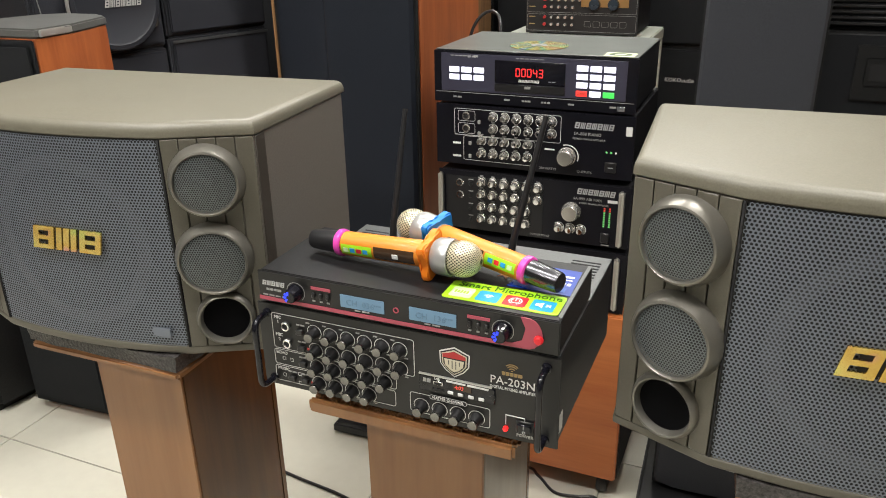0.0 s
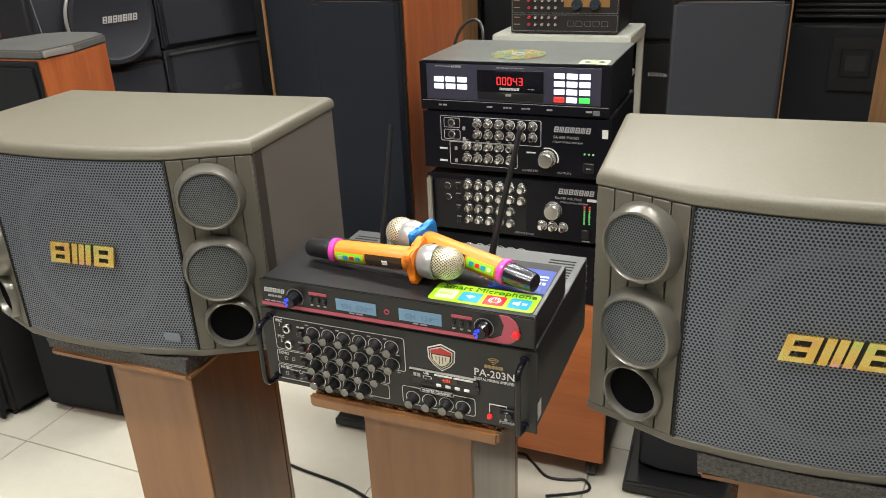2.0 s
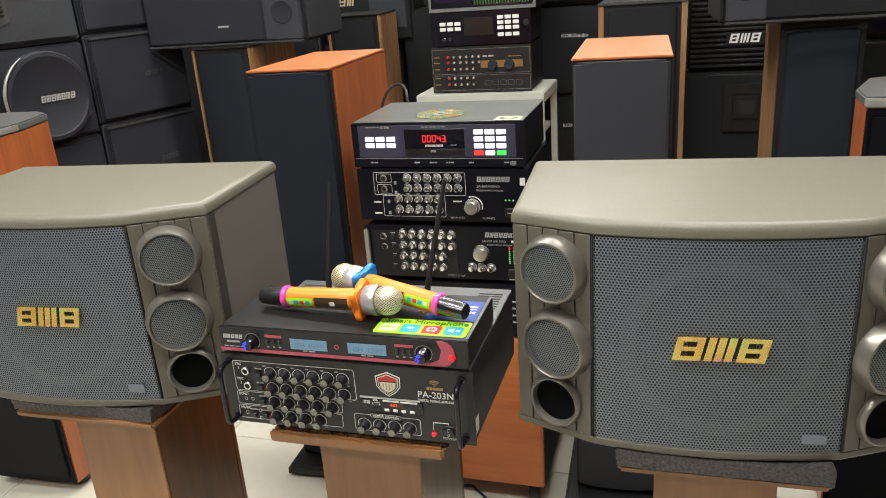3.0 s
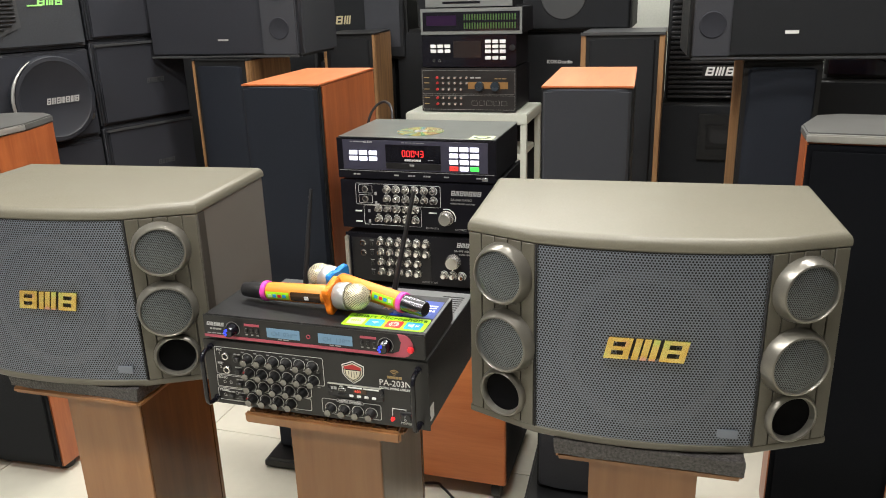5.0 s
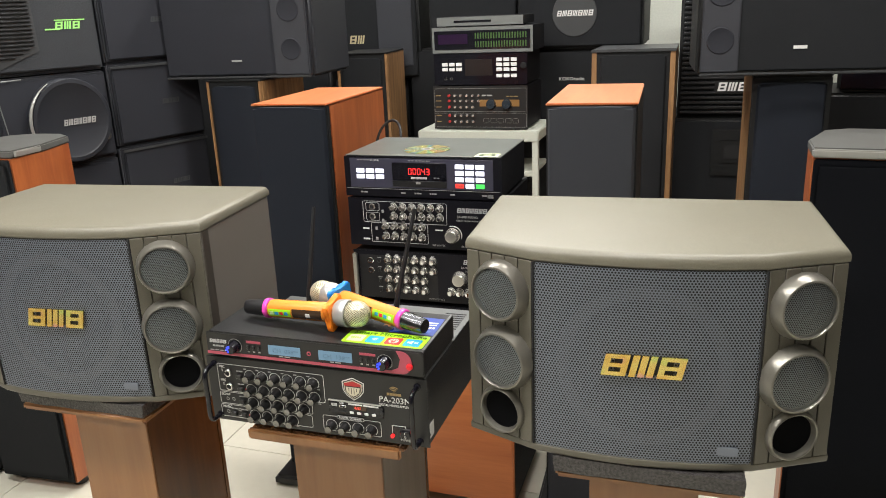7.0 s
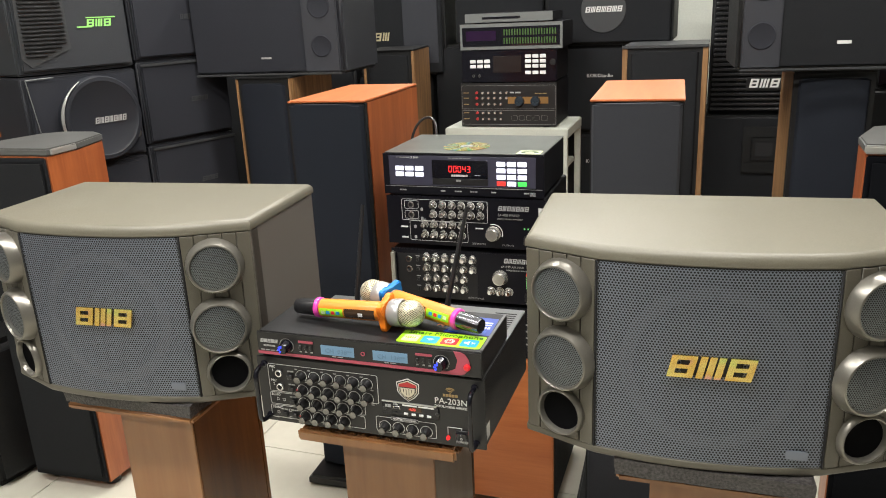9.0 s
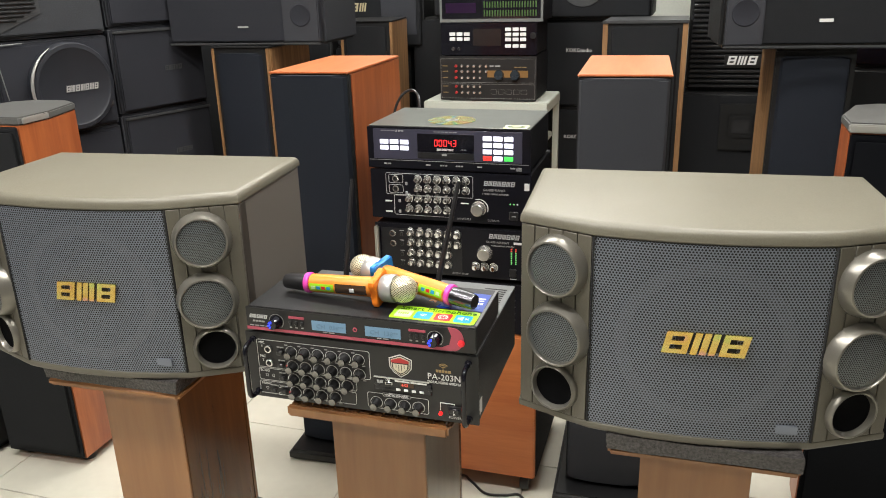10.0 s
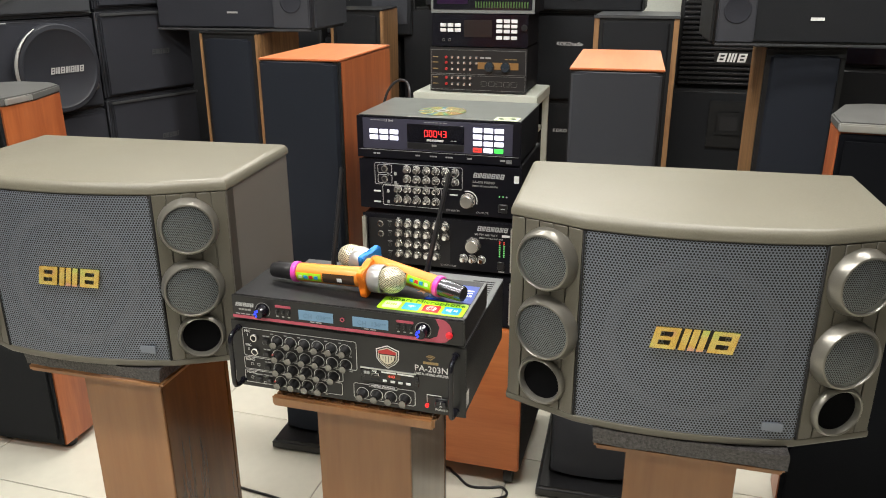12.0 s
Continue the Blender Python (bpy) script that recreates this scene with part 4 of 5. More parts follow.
for i in range(3):
    box(0.123 + i * 0.023, 0.142 + i * 0.023, 0.074, 0.086, 0.0007, 0.0009, bm=bm, m=LID)
part("blue_field", bm, STICK_BLUE_DARK, blue, flat=True)
bm = bmesh.new()
for i in range(5):
    box(0.160 + i * 0.0065, 0.1645 + i * 0.0065, 0.094, 0.101, 0.0007, 0.0009, bm=bm, m=LID)
box(0.168, 0.190, 0.116, 0.121, 0.0007, 0.0009, bm=bm, m=LID)
box(0.172, 0.190, 0.108, 0.111, 0.0007, 0.0009, bm=bm, m=LID)
part("print_bar", bm, PRINT, blue, flat=True)
part("ribbon_mark", prism([(0.098, 0.092), (0.104, 0.096), (0.110, 0.088), (0.113, 0.097), (0.122, 0.096), (0.118, 0.108), (0.112, 0.114), (0.104, 0.108)], 0.0, 0.0006, m=LID), ORANGE, rcv, "small orange ribbon sticker", flat=True)
# Glare on the lid's right edge, laid on as a paler strip.
part("glare_strip", box(0.1975, 0.2018, 0.012, 0.163, 0.0441, 0.0446), GREY_TOPSTEEL, rcv, "pale strip laid on as glare along the lid edge")

# antennas behind the case
for x, tx, tz in ((-0.093, 0.006, 0.185), (0.083, 0.034, 0.190)):
    a = part("antenna", tube([(x, 0.180, 0.020), (x + tx * 0.2, 0.184, 0.060), (x + tx, 0.225, 0.030 + tz)], [0.0062, 0.0050, 0.0036], 10), BLACK_PLASTIC, rcv, "black rod antenna")
    part("antenna_foot", lathe([(0.0085, 0.0), (0.0085, 0.014), (0.006, 0.020)], 14, m=Matrix.Translation((x, 0.176, 0.006))), BLACK_PLASTIC, a)


# ---- microphones ----
def wire_ball(r, squash, n=34, k=13, web=0.37):
    """An open diamond mesh over a ball, axis along z."""
    verts, faces = [], []

    def at(u, v):
        th = math.pi * (0.04 + 0.80 * v)
        f = r * (1 + 0.05 * math.sin(2 * th))
        return (f * math.sin(th) * math.cos(u * 2 * math.pi), f * math.sin(th) * math.sin(u * 2 * math.pi), r * squash * math.cos(th))
    for j in range(k * 2 - 1):
        for i in range(n):
            cu, cv = (i + 0.5 * (j % 2)) / n, (j + 1) / (2 * k)
            du, dv = 0.5 / n, 0.5 / k
            b = len(verts)
            for s in (1.0, 1 - web):
                for a, c in ((du, 0), (0, dv), (-du, 0), (0, -dv)):
                    verts.append(at(cu + a * s, max(0, min(1, cv + c * s))))
            for q in range(4):
                p = (q + 1) % 4
                faces.append((b + q, b + p, b + 4 + p, b + 4 + q))
    me = bpy.data.meshes.new("wire_ball")
    me.from_pydata(verts, [], faces)
    return me


BALL = wire_ball(0.0258, 1.06)


def microphone(label, tail, head, ring_mat, tip_mat, spin, phase):
    """Axis from the tail (z = 0) to the top of the head."""
    tail, head = Vector(tail), Vector(head)
    d = head - tail
    L = d.length
    m = Matrix.Translation(tail) @ d.to_track_quat("Z", "Y").to_matrix().to_4x4() @ Matrix.Rotation(radians(spin), 4, "Z") @ Matrix.Diagonal((0.88, 0.88, 1, 1))
    c = thing("microphone", label, "microphone", m, "wireless microphones")
    h = L - 0.066
    part("tail_cap", lathe([(0.0, 0.0), (0.0135, 0.0), (0.0148, 0.003), (0.0172, 0.036), (0.0172, 0.042), (0.0, 0.042)], 36), tip_mat, c, "tapered tail cap")
    part("ring", lathe([(0.0175, 0.0425), (0.0202, 0.0440), (0.0208, 0.0475), (0.0202, 0.0515), (0.0180, 0.0530)], 36), MAGENTA, c, "shiny magenta ring")
    part("handle", lathe([(0.0178, 0.0535), (0.0182, 0.060), (0.0188, h * 0.7), (0.0196, h - 0.012), (0.0150, h - 0.002), (0.0, h - 0.002)], 40), ORANGE, c, "orange plastic handle")
    # printed strip and switch window along the handle
    for name, z0, z1, a0, a1, rr, mt in (("printed_strip", 0.056, 0.103, 64, 114, 0.0005, LIME), ("switch_window", 0.106, 0.166, 58, 118, 0.0005, SMOKE)):
        bm = bmesh.new()
        prev = None
        for i in range(9):
            a = radians(a0 + (a1 - a0) * i / 8)
            v = [bm.verts.new(((0.0182 + 0.0014 * (z - 0.064) / 0.12 + rr) * math.cos(a), (0.0182 + 0.0014 * (z - 0.064) / 0.12 + rr) * math.sin(a), z)) for z in (z0, z1)]
            if prev:
                bm.faces.new((prev[0], v[0], v[1], prev[1]))
            prev = v
        p = part(name, bm, mt, c)
        if name == "printed_strip":
            for i, mm in enumerate((STICK_PALE, STICK_BLUE, STICK_RED, STICK_BLUE)):
                part("icon_square", box(-0.0030, 0.0035, 0.0186, 0.0195, 0.0600 + i * 0.0100, 0.0670 + i * 0.0100), mm, p)
        else:
            part("switch", box(-0.004, 0.004, 0.0192, 0.0208, 0.134, 0.143, 0.001, 1), WHITE_PLASTIC, p, "white slide switch")
    # six-lobed anti-roll ring
    pts = []
    for i in range(48):
        a = 2 * math.pi * i / 48
        rr = 0.0245 + 0.0135 * (0.5 + 0.5 * math.cos(4 * a)) ** 1.6
        pts.append((rr * math.cos(a + radians(phase - spin)), rr * math.sin(a + radians(phase - spin))))
    part("anti_roll_ring", prism(pts, h - 0.008, h + 0.004, 0.002, 2), ring_mat, c, "lobed rubber ring")
    part("neck", lathe([(0.0190, h - 0.010), (0.0215, h + 0.007), (0.0240, h + 0.012), (0.0240, h + 0.013)], 36), BAND, c)
    part("band", lathe([(0.0240, h + 0.006), (0.0262, h + 0.009), (0.0272, h + 0.020), (0.0272, h + 0.027), (0.0262, h + 0.029), (0.024, h + 0.029)], 40), BAND, c, "pale silver band")
    place("wire_head", BALL, BALL_MESH, c, "champagne wire mesh head", flat=True, at=Matrix.Translation((0, 0, L - 0.0262)))
    part("head_foam", lathe([(0.0, -0.022), (0.016, -0.018), (0.0240, 0.0), (0.0228, 0.010), (0.0165, 0.0190), (0.0, 0.0252)], 28, m=Matrix.Translation((0, 0, L - 0.0262))), BALL_DARK, c)
    return c


microphone("orange wireless microphone with an orange lobed ring, lying on the receiver", (-0.517, 0.846, 0.864), (-0.268, 0.824, 0.878), ORANGE_RING, TAIL_BLACK, 98, 58)
microphone("orange wireless microphone with a blue lobed ring, lying on the receiver", (-0.170, 0.828, 0.864), (-0.418, 0.916, 0.878), BLUE_RING, CHROME_DARK, -78, 35)


# ---- tall loudspeakers ----
def tower(label, m, w, d, h, side, top, front, base=0.0, cheek=0.0, trim=None, group="tall loudspeakers"):
    """A floor-standing loudspeaker: veneered box, dark front with a raised cloth grille."""
    t = thing("tower_loudspeaker", label, "loudspeaker", m, group)
    z0 = 0.035 if base else 0.0
    part("cabinet", box(-w / 2, w / 2, 0.024, d, z0, h - 0.006, 0.003), side, t)
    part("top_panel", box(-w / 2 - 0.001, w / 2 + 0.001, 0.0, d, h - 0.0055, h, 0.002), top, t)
    part("baffle", box(-w / 2 + cheek, w / 2 - cheek, 0.004, 0.0235, z0, h - 0.006, 0.003), BLACK_CAB, t)
    if cheek:
        for sx in (-1, 1):
            part("cheek", box(sx * w / 2 - (cheek if sx > 0 else 0), sx * w / 2 + (cheek if sx < 0 else 0), 0.002, 0.0235, z0, h - 0.006, 0.002), side, t)
    g = bmesh.new()
    gw = w / 2 - (0.004 if base else 0.014) - cheek
    pts = [(-gw, 0.0), (-gw + 0.006, -0.012)] + [(-gw + 0.02 + (2 * gw - 0.04) * i / 6, -0.016 - 0.003 * math.sin(math.pi * i / 6)) for i in range(7)] + [(gw - 0.006, -0.012), (gw, 0.0)]
    part("grille", prism([(x, y + 0.003) for x, y in pts], z0 + 0.012 if base else z0 + 0.03, h - (0.0075 if base else 0.022), 0.006, 2, bm=g), front, t, "stretched cloth grille")
    if trim:
        part("edge_trim", box(-w / 2 - 0.002, w / 2 + 0.002, -0.004, 0.010, h - 0.010, h + 0.002, 0.002), trim, t)
    if base:
        part("base_plate", prism([(-w / 2 - base, -0.070), (w / 2 + base, -0.070), (w / 2 + base, d), (-w / 2 - base, d)], 0.0, 0.034, 0.008, 3), BLACK_PLASTIC, t, "black flared plinth")
    return t


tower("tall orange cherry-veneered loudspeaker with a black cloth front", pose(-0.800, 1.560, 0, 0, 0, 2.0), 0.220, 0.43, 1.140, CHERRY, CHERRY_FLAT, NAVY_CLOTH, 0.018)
# Black replaces cherry on this one's sides, to stand for their shade.
tower("tall loudspeaker with shade-blackened sides, an orange top and grey cloth front", pose(0.000, 1.553, 0, 0, 0, 2.5), 0.212, 0.45, 1.141, BLACK_CAB, CHERRY_FLAT, GREY_CLOTH, 0.028)
tower("tall black loudspeaker with pale striped wood sides", pose(-1.380, 2.20, 0, 0, 0, 1), 0.225, 0.34, 1.148, PALE_WOOD, BLACK_CAB, NAVY_CLOTH, 0, 0.010)
tower("tall black loudspeaker with pale striped wood sides", pose(0.490, 2.20, 0, 0, 0, 1.5), 0.215, 0.34, 1.142, PALE_WOOD, BLACK_CAB, NAVY_CLOTH, 0, 0.0)
tower("tall black loudspeaker with a silver top edge and pale wood cheeks", pose(-0.026, 2.95, 0, 0, 0, 0), 0.325, 0.36, 1.18, PALE_WOOD, GREY_PLASTIC, BLACK_CLOTH, 0, 0.020, GREY_PLASTIC)
tower("tall black loudspeaker with a pale striped wood side", pose(-1.220, 3.0, 0, 0, 0, 8), 0.235, 0.34, 1.188, PALE_WOOD, BLACK_CAB, BLACK_CLOTH, 0, 0.012)


def wedge_tower(label, m, h, cloth, front_trim):
    """A floor loudspeaker with a grey top, silver front edge and tapered orange flanks."""
    t = thing("tower_loudspeaker", label, "loudspeaker", m, "tapered tall loudspeakers")
    poly = [(-0.135, -0.020), (0.135, -0.020), (0.142, 0.09), (0.105, 0.235), (0.05, 0.27), (-0.05, 0.27), (-0.105, 0.235), (-0.142, 0.09)]
    part("cabinet", prism(poly, 0.03, h - 0.022), CHERRY, t, "orange cherry veneer flanks")
    part("top_panel", prism([(x * 1.01, y * 1.01) for x, y in poly], h - 0.0215, h, 0.004), GREY_TOP, t, "grey lacquered top")
    if front_trim:
        part("edge_trim", box(-0.137, 0.137, -0.032, -0.019, h - 0.020, h - 0.002, 0.003), SILVER_EDGE, t)
    else:
        for sx in (-1, 1):
            part("edge_trim", box(sx * 0.1400 - 0.0035, sx * 0.1400 + 0.0035, -0.010, 0.086, h - 0.019, h - 0.003, 0.002), SILVER_EDGE, t)
    part("front", box(-0.132, 0.132, -0.027, -0.0205, 0.03, h - 0.024, 0.003), cloth, t)
    part("grille", box(-0.124, 0.124, -0.036, -0.0275, 0.05, h - 0.035, 0.006), cloth, t, "grey cloth grille")
    for x, y in ((-0.1, 0.03), (0.1, 0.03), (-0.07, 0.22), (0.07, 0.22)):
        part("foot", lathe([(0.0, 0.0), (0.022, 0.0), (0.024, 0.004), (0.022, 0.03), (0.0, 0.03)], 16, m=Matrix.Translation((x, y, 0))), BLACK_PLASTIC, t)
    return t


wedge_tower("tapered orange and black floor loudspeaker with a grey top", pose(-1.636, 1.312, 0, 0, 0, 3), 1.05, BLACK_CLOTH, False)
wedge_tower("tapered orange and black floor loudspeaker with a grey top", pose(0.620, 1.585, 0, 0, 0, -5), 1.04, SHADED_NAVY, True)


# ---- black cabinets stacked round the room ----
def cab(label, m, w, d, h, front=None, name="loudspeaker_cabinet", group="stacked black loudspeakers", bevel=0.012, shell=None):
    c = thing(name, label, "loudspeaker", m, group)
    part("cabinet", box(-w / 2, w / 2, 0.012, d, 0, h, bevel, 3), shell or BLACK_CAB, c)
    part("front_panel", box(-w / 2 + 0.012, w / 2 - 0.012, 0.0, 0.0115, 0.012, h - 0.012, 0.004), front or BLACK_CLOTH, c)
    return c


def ring_on(c, x, z, r, material, inner=CONE, name="cone_ring", depth=0.014):
    g = part(name, lathe([(r, 0.0), (r, depth * 0.7), (r - 0.006, depth), (r - 0.012, depth * 0.8), (r - 0.012, 0.001)], 40), material, c, at=Matrix.Translation((x, 0.0, z)) @ FRONT)
    part("cone", lathe([(r - 0.012, 0.002), (r * 0.4, 0.001), (0, 0.004)], 32), inner, g)
    return g


# row of cabinets along the west side, facing into the room
ROW = pose(-1.80, 1.83, 0, 0, 0, 72)
for lab, z, h, style in (
    ("black loudspeaker with a large round front and a modelled rim highlight", 0.905, 0.302, "round"),
    ("black loudspeaker with a louvred corner and a green sign", 1.212, 0.35, "louvre"),
    ("plain black loudspeaker under other loudspeakers", 0.60, 0.303, ""),
    ("plain black loudspeaker near the floor", 0.30, 0.298, ""),
    ("plain black loudspeaker standing on the floor", 0.0, 0.298, ""),
):
    c = cab(lab, ROW @ Matrix.Translation((-0.030, 0, z)), 0.40, 0.34, h, HAZE_CAB if style == "louvre" else HAZED_CLOTH, shell=HAZE_CAB if style == "louvre" else BLACK_CAB_HAZED, bevel=0.006)
    if style == "round":
        g = part("round_front", lathe([(0.140, 0.0), (0.140, 0.030), (0.136, 0.036), (0.124, 0.037), (0.118, 0.033), (0.0, 0.037)], 48), DISC_DARK, c, "blue-black round front", at=Matrix.Translation((0.034, 0.0, 0.150)) @ FRONT)
        # Silver crescent stands in for the highlight on the rim's left.
        crescent = bmesh.new()
        ring = [(0.1445 * math.cos(radians(a)), 0.1445 * math.sin(radians(a)), 0.036) for a in range(118, 236, 6)]
        tube(ring, [0.0012 + 0.0042 * math.sin(math.pi * k / (len(ring) - 1)) for k in range(len(ring))], 8, bm=crescent)
        part("rim", crescent, SILVER_EDGE, g, "silver crescent built as the rim's highlight")
        emblem(c, 0.055, 0.146, 0.115, 0.020, PRINT_DIM, 7, y=-0.0385)
        part("flare_edge", tube([(-0.190, -0.004, 0.294), (-0.100, -0.004, 0.296)], 0.0022, 6), GREY_PLASTIC_PALE, c)
        part("flare_edge", tube([(-0.190, -0.004, 0.294), (-0.172, -0.004, 0.13)], 0.0016, 6), GREY_PLASTIC_PALE, c)
        part("knob", lathe([(0.014, 0.0), (0.014, 0.016), (0.009, 0.020), (0.0, 0.020)], 20), RIM_DULL, c, at=Matrix.Translation((0.158, -0.001, 0.080)) @ FRONT)
    if style == "louvre":
        field = [(-0.170, 0.30), (-0.178, 0.06), (-0.150, 0.033), (-0.030, 0.085), (-0.034, 0.235), (-0.060, 0.30)]
        part("louvre_frame", prism([(x * 1.0 + (0.008 if x > -0.1 else -0.008), z + (0.010 if z > 0.2 else -0.010)) for x, z in field[::-1]], 0.0005, 0.004, m=FRONT), GREY_PLASTIC, c)
        for k in range(20):
            z = 0.055 + k * 0.0122
            right = -0.150 + (z - 0.033) * 2.1 if z < 0.090 else -0.036
            part("louvre", box(-0.172, min(right, -0.036), -0.010, -0.0045, z, z + 0.0062, 0.0015, 1), BLACK_CAB, c)
        part("sign_line", box(0.010, 0.060, -0.003, -0.001, 0.137, 0.1415), GREEN_SIGN, c, "green sign line")
        part("sign_line", box(0.045, 0.150, -0.003, -0.001, 0.166, 0.1695), GREEN_SIGN, c, "green sign line")
        emblem(c, 0.092, 0.151, 0.090, 0.024, GREEN_SIGN)

for z, h in ((0.0, 0.31), (0.312, 0.31), (0.624, 0.304), (0.930, 0.294), (1.226, 0.30)):
    c = cab("black painted loudspeaker with a small dull sign, stacked", ROW @ Matrix.Translation((0.370, 0, z)), 0.384, 0.34, h, HAZED_CLOTH, shell=BLACK_CAB_HAZED, bevel=0.006)
    emblem(c, 0.045, 0.145, 0.075, 0.018, GREY_PLASTIC, 5)
    part("edge_rail", box(-0.185, 0.185, -0.006, -0.001, h - 0.018, h - 0.008, 0.002), GREY_PLASTIC, c)

# wood-framed loudspeakers on a black one at the west end
cab("plain black loudspeaker under wood-framed loudspeakers", pose(-2.275, 1.62, 0, 0, 0, 20), 0.50, 0.36, 1.010)
for z in (1.012, 1.342):
    c = cab("black loudspeaker with an orange wooden front frame", pose(-2.275, 1.62, z, 0, 0, 20), 0.50, 0.36, 0.326, bevel=0.004)
    for name, a in (("frame_board", (-0.250, -0.232, 0.0, 0.326)), ("frame_board", (0.232, 0.250, 0.0, 0.326)), ("frame_board", (-0.2315, 0.2315, 0.0, 0.020)), ("frame_board", (-0.2315, 0.2315, 0.306, 0.326))):
        part(name, box(a[0], a[1], -0.014, -0.0005, a[2], a[3], 0.002), CHERRY, c, "orange wooden frame")


def wide_speaker(label, m, flip):
    """A wide black karaoke loudspeaker with a lighter tweeter panel at one end."""
    c = cab(label, m, 0.60, 0.36, 0.33, HAZED_CLOTH if flip else BLACK_CLOTH, group="wide black loudspeakers", shell=BLACK_CAB_HAZED if flip else BLACK_CAB)
    s = 1 if flip else -1
    x0, x1 = sorted((s * (0.155 if flip else 0.185), s * 0.288))
    p = part("tweeter_panel", box(x0, x1, -0.010, -0.0005, 0.010, 0.32, 0.004), GREY_CLOTH, c, "dark grey tweeter panel")
    for z, r in ((0.235, 0.042), (0.10, 0.038)):
        part("tweeter_dome", lathe([(r, 0.010), (r - 0.003, 0.0118), (r - 0.008, 0.0108), (0.0, 0.0104)], 28), HAZED_CLOTH, p, at=Matrix.Translation((s * (0.222 if flip else 0.237), 0, z)) @ FRONT)
    part("lower_lip", box(-0.29, 0.29, -0.012, -0.0005, 0.001, 0.009, 0.003), GREY_PLASTIC, c)
    return c


c = wide_speaker("wide black loudspeaker with grey tweeter panel on a tall loudspeaker", pose(-1.372, 2.235, 1.150, 0, 0, 4), True)
part("sign_bar", box(-0.02, 0.02, -0.0015, -0.0005, 0.06, 0.066), PRINT_DIM, c)
c = wide_speaker("wide black loudspeaker with grey tweeter panel on a tall loudspeaker", pose(0.520, 2.16, 1.145, 0, 0, 4), False)
part("sign_bar", box(-0.040, -0.004, -0.0015, -0.0005, 0.072, 0.081), PRINT, c, "white sign bar")

# back row against the north wall
for x, z, w, h, lab in ((-1.40, 0.0, 0.46, 0.54, "plain black loudspeaker standing on the floor"), (-1.40, 0.542, 0.46, 0.50, "plain black loudspeaker on another"),):
    cab(lab, pose(x, 3.42, z), w, 0.40, h)
c = cab("black loudspeaker with a pale gold sign and a punched front", pose(-1.31, 3.38, 1.043), 0.46, 0.42, 0.50)
emblem(c, -0.090, 0.190, 0.085, 0.040, GOLD_SIGN, 2)
part("punched_field", box(0.02, 0.20, -0.003, -0.0005, 0.06, 0.45, 0.002), GREY_CLOTH, c)
# Added filler boxes that keep the space behind the table dark.
for x, z, w, h in ((-0.87, 0.0, 0.55, 0.60), (-0.87, 0.601, 0.55, 0.58)):
    cab("plain black filler box behind the pale table", pose(x, 3.40, z), w, 0.42, h)
c = cab("black loudspeaker with a silver sign", pose(-0.80, 3.36, 1.182), 0.44, 0.42, 0.46)
emblem(c, 0.055, 0.10, 0.14, 0.030, SILVER_SIGN)
for z in (0.0, 0.39, 0.78):
    c = cab("black loudspeaker with small white writing, stacked", pose(-0.36, 3.30, z), 0.46, 0.42, 0.388)
    words(c, "KOKOaudio", -0.022, 0.250, 0.0225, PRINT, y=-0.0006)
c = cab("black loudspeaker with a grey disc and a white sign bar", pose(-0.29, 3.28, 1.170), 0.55, 0.42, 0.42)
part("disc", lathe([(0.098, 0.0), (0.096, 0.004), (0.0, 0.005)], 40), GREY_PLASTIC, c, "dark grey round disc", at=Matrix.Translation((-0.02, 0, 0.15)) @ FRONT)
emblem(c, -0.015, 0.152, 0.160, 0.024, PRINT, 7, y=-0.0065)

c = cab("black loudspeaker with ribbed front and a white sign", pose(0.40, 3.24, 0.873), 0.52, 0.42, 0.56)
for i in range(26):
    part("rib", box(-0.245, 0.245, -0.010, -0.0005, 0.016 + i * 0.0205, 0.028 + i * 0.0205, 0.003, 1), BLACK_PLASTIC, c)
emblem(c, -0.035, 0.130, 0.120, 0.036, PRINT, y=-0.0125)
part("sign_field", box(-0.11, 0.05, -0.0120, -0.0105, 0.105, 0.155), BLACK_PLASTIC, c)
c = cab("black loudspeaker with a rectangular horn mouth", pose(0.36, 3.20, 0.43), 0.52, 0.42, 0.441)
part("horn_flange", box(-0.07, 0.10, -0.012, -0.0005, 0.20, 0.40, 0.004), BLACK_CAB, c)
part("horn_mouth", box(-0.035, 0.065, -0.0165, -0.0125, 0.255, 0.355, 0.004), BLACK_CAB, c)
part("horn_throat", box(-0.020, 0.050, -0.0185, -0.0170, 0.275, 0.335, 0.001), CAVITY, c)
cab("plain black loudspeaker standing on the floor", pose(0.36, 3.20, 0.0), 0.52, 0.42, 0.428)
for x, y, z, w, h, lab in ((0.90, 2.75, 0.0, 0.50, 0.52, "plain black loudspeaker standing on the floor"), (0.90, 2.75, 0.522, 0.50, 0.50, "plain black loudspeaker on another")):
    cab(lab, pose(x, y, z, 0, 0, -8), w, 0.40, h)
c = cab("glossy black horn loudspeaker with chrome bolts", pose(0.92, 2.76, 1.024, 0, 0, -8), 0.46, 0.36, 0.34, BLACK_GLOSS)
ring_on(c, -0.03, 0.12, 0.062, BLACK_GLOSS, CHROME_DARK, "horn_ring", 0.03)
for x, z in ((0.06, 0.20), (0.10, 0.23), (0.08, 0.14), (0.12, 0.10)):
    part("chrome_bolt", lathe([(0.008, 0.0), (0.008, 0.008), (0.0, 0.010)], 12), CHROME, c, at=Matrix.Translation((x, 0, z)) @ FRONT)
cab("tall plain black box by the wall", pose(1.45, 2.2, 0.0, 0, 0, -20), 0.5, 0.45, 1.3)
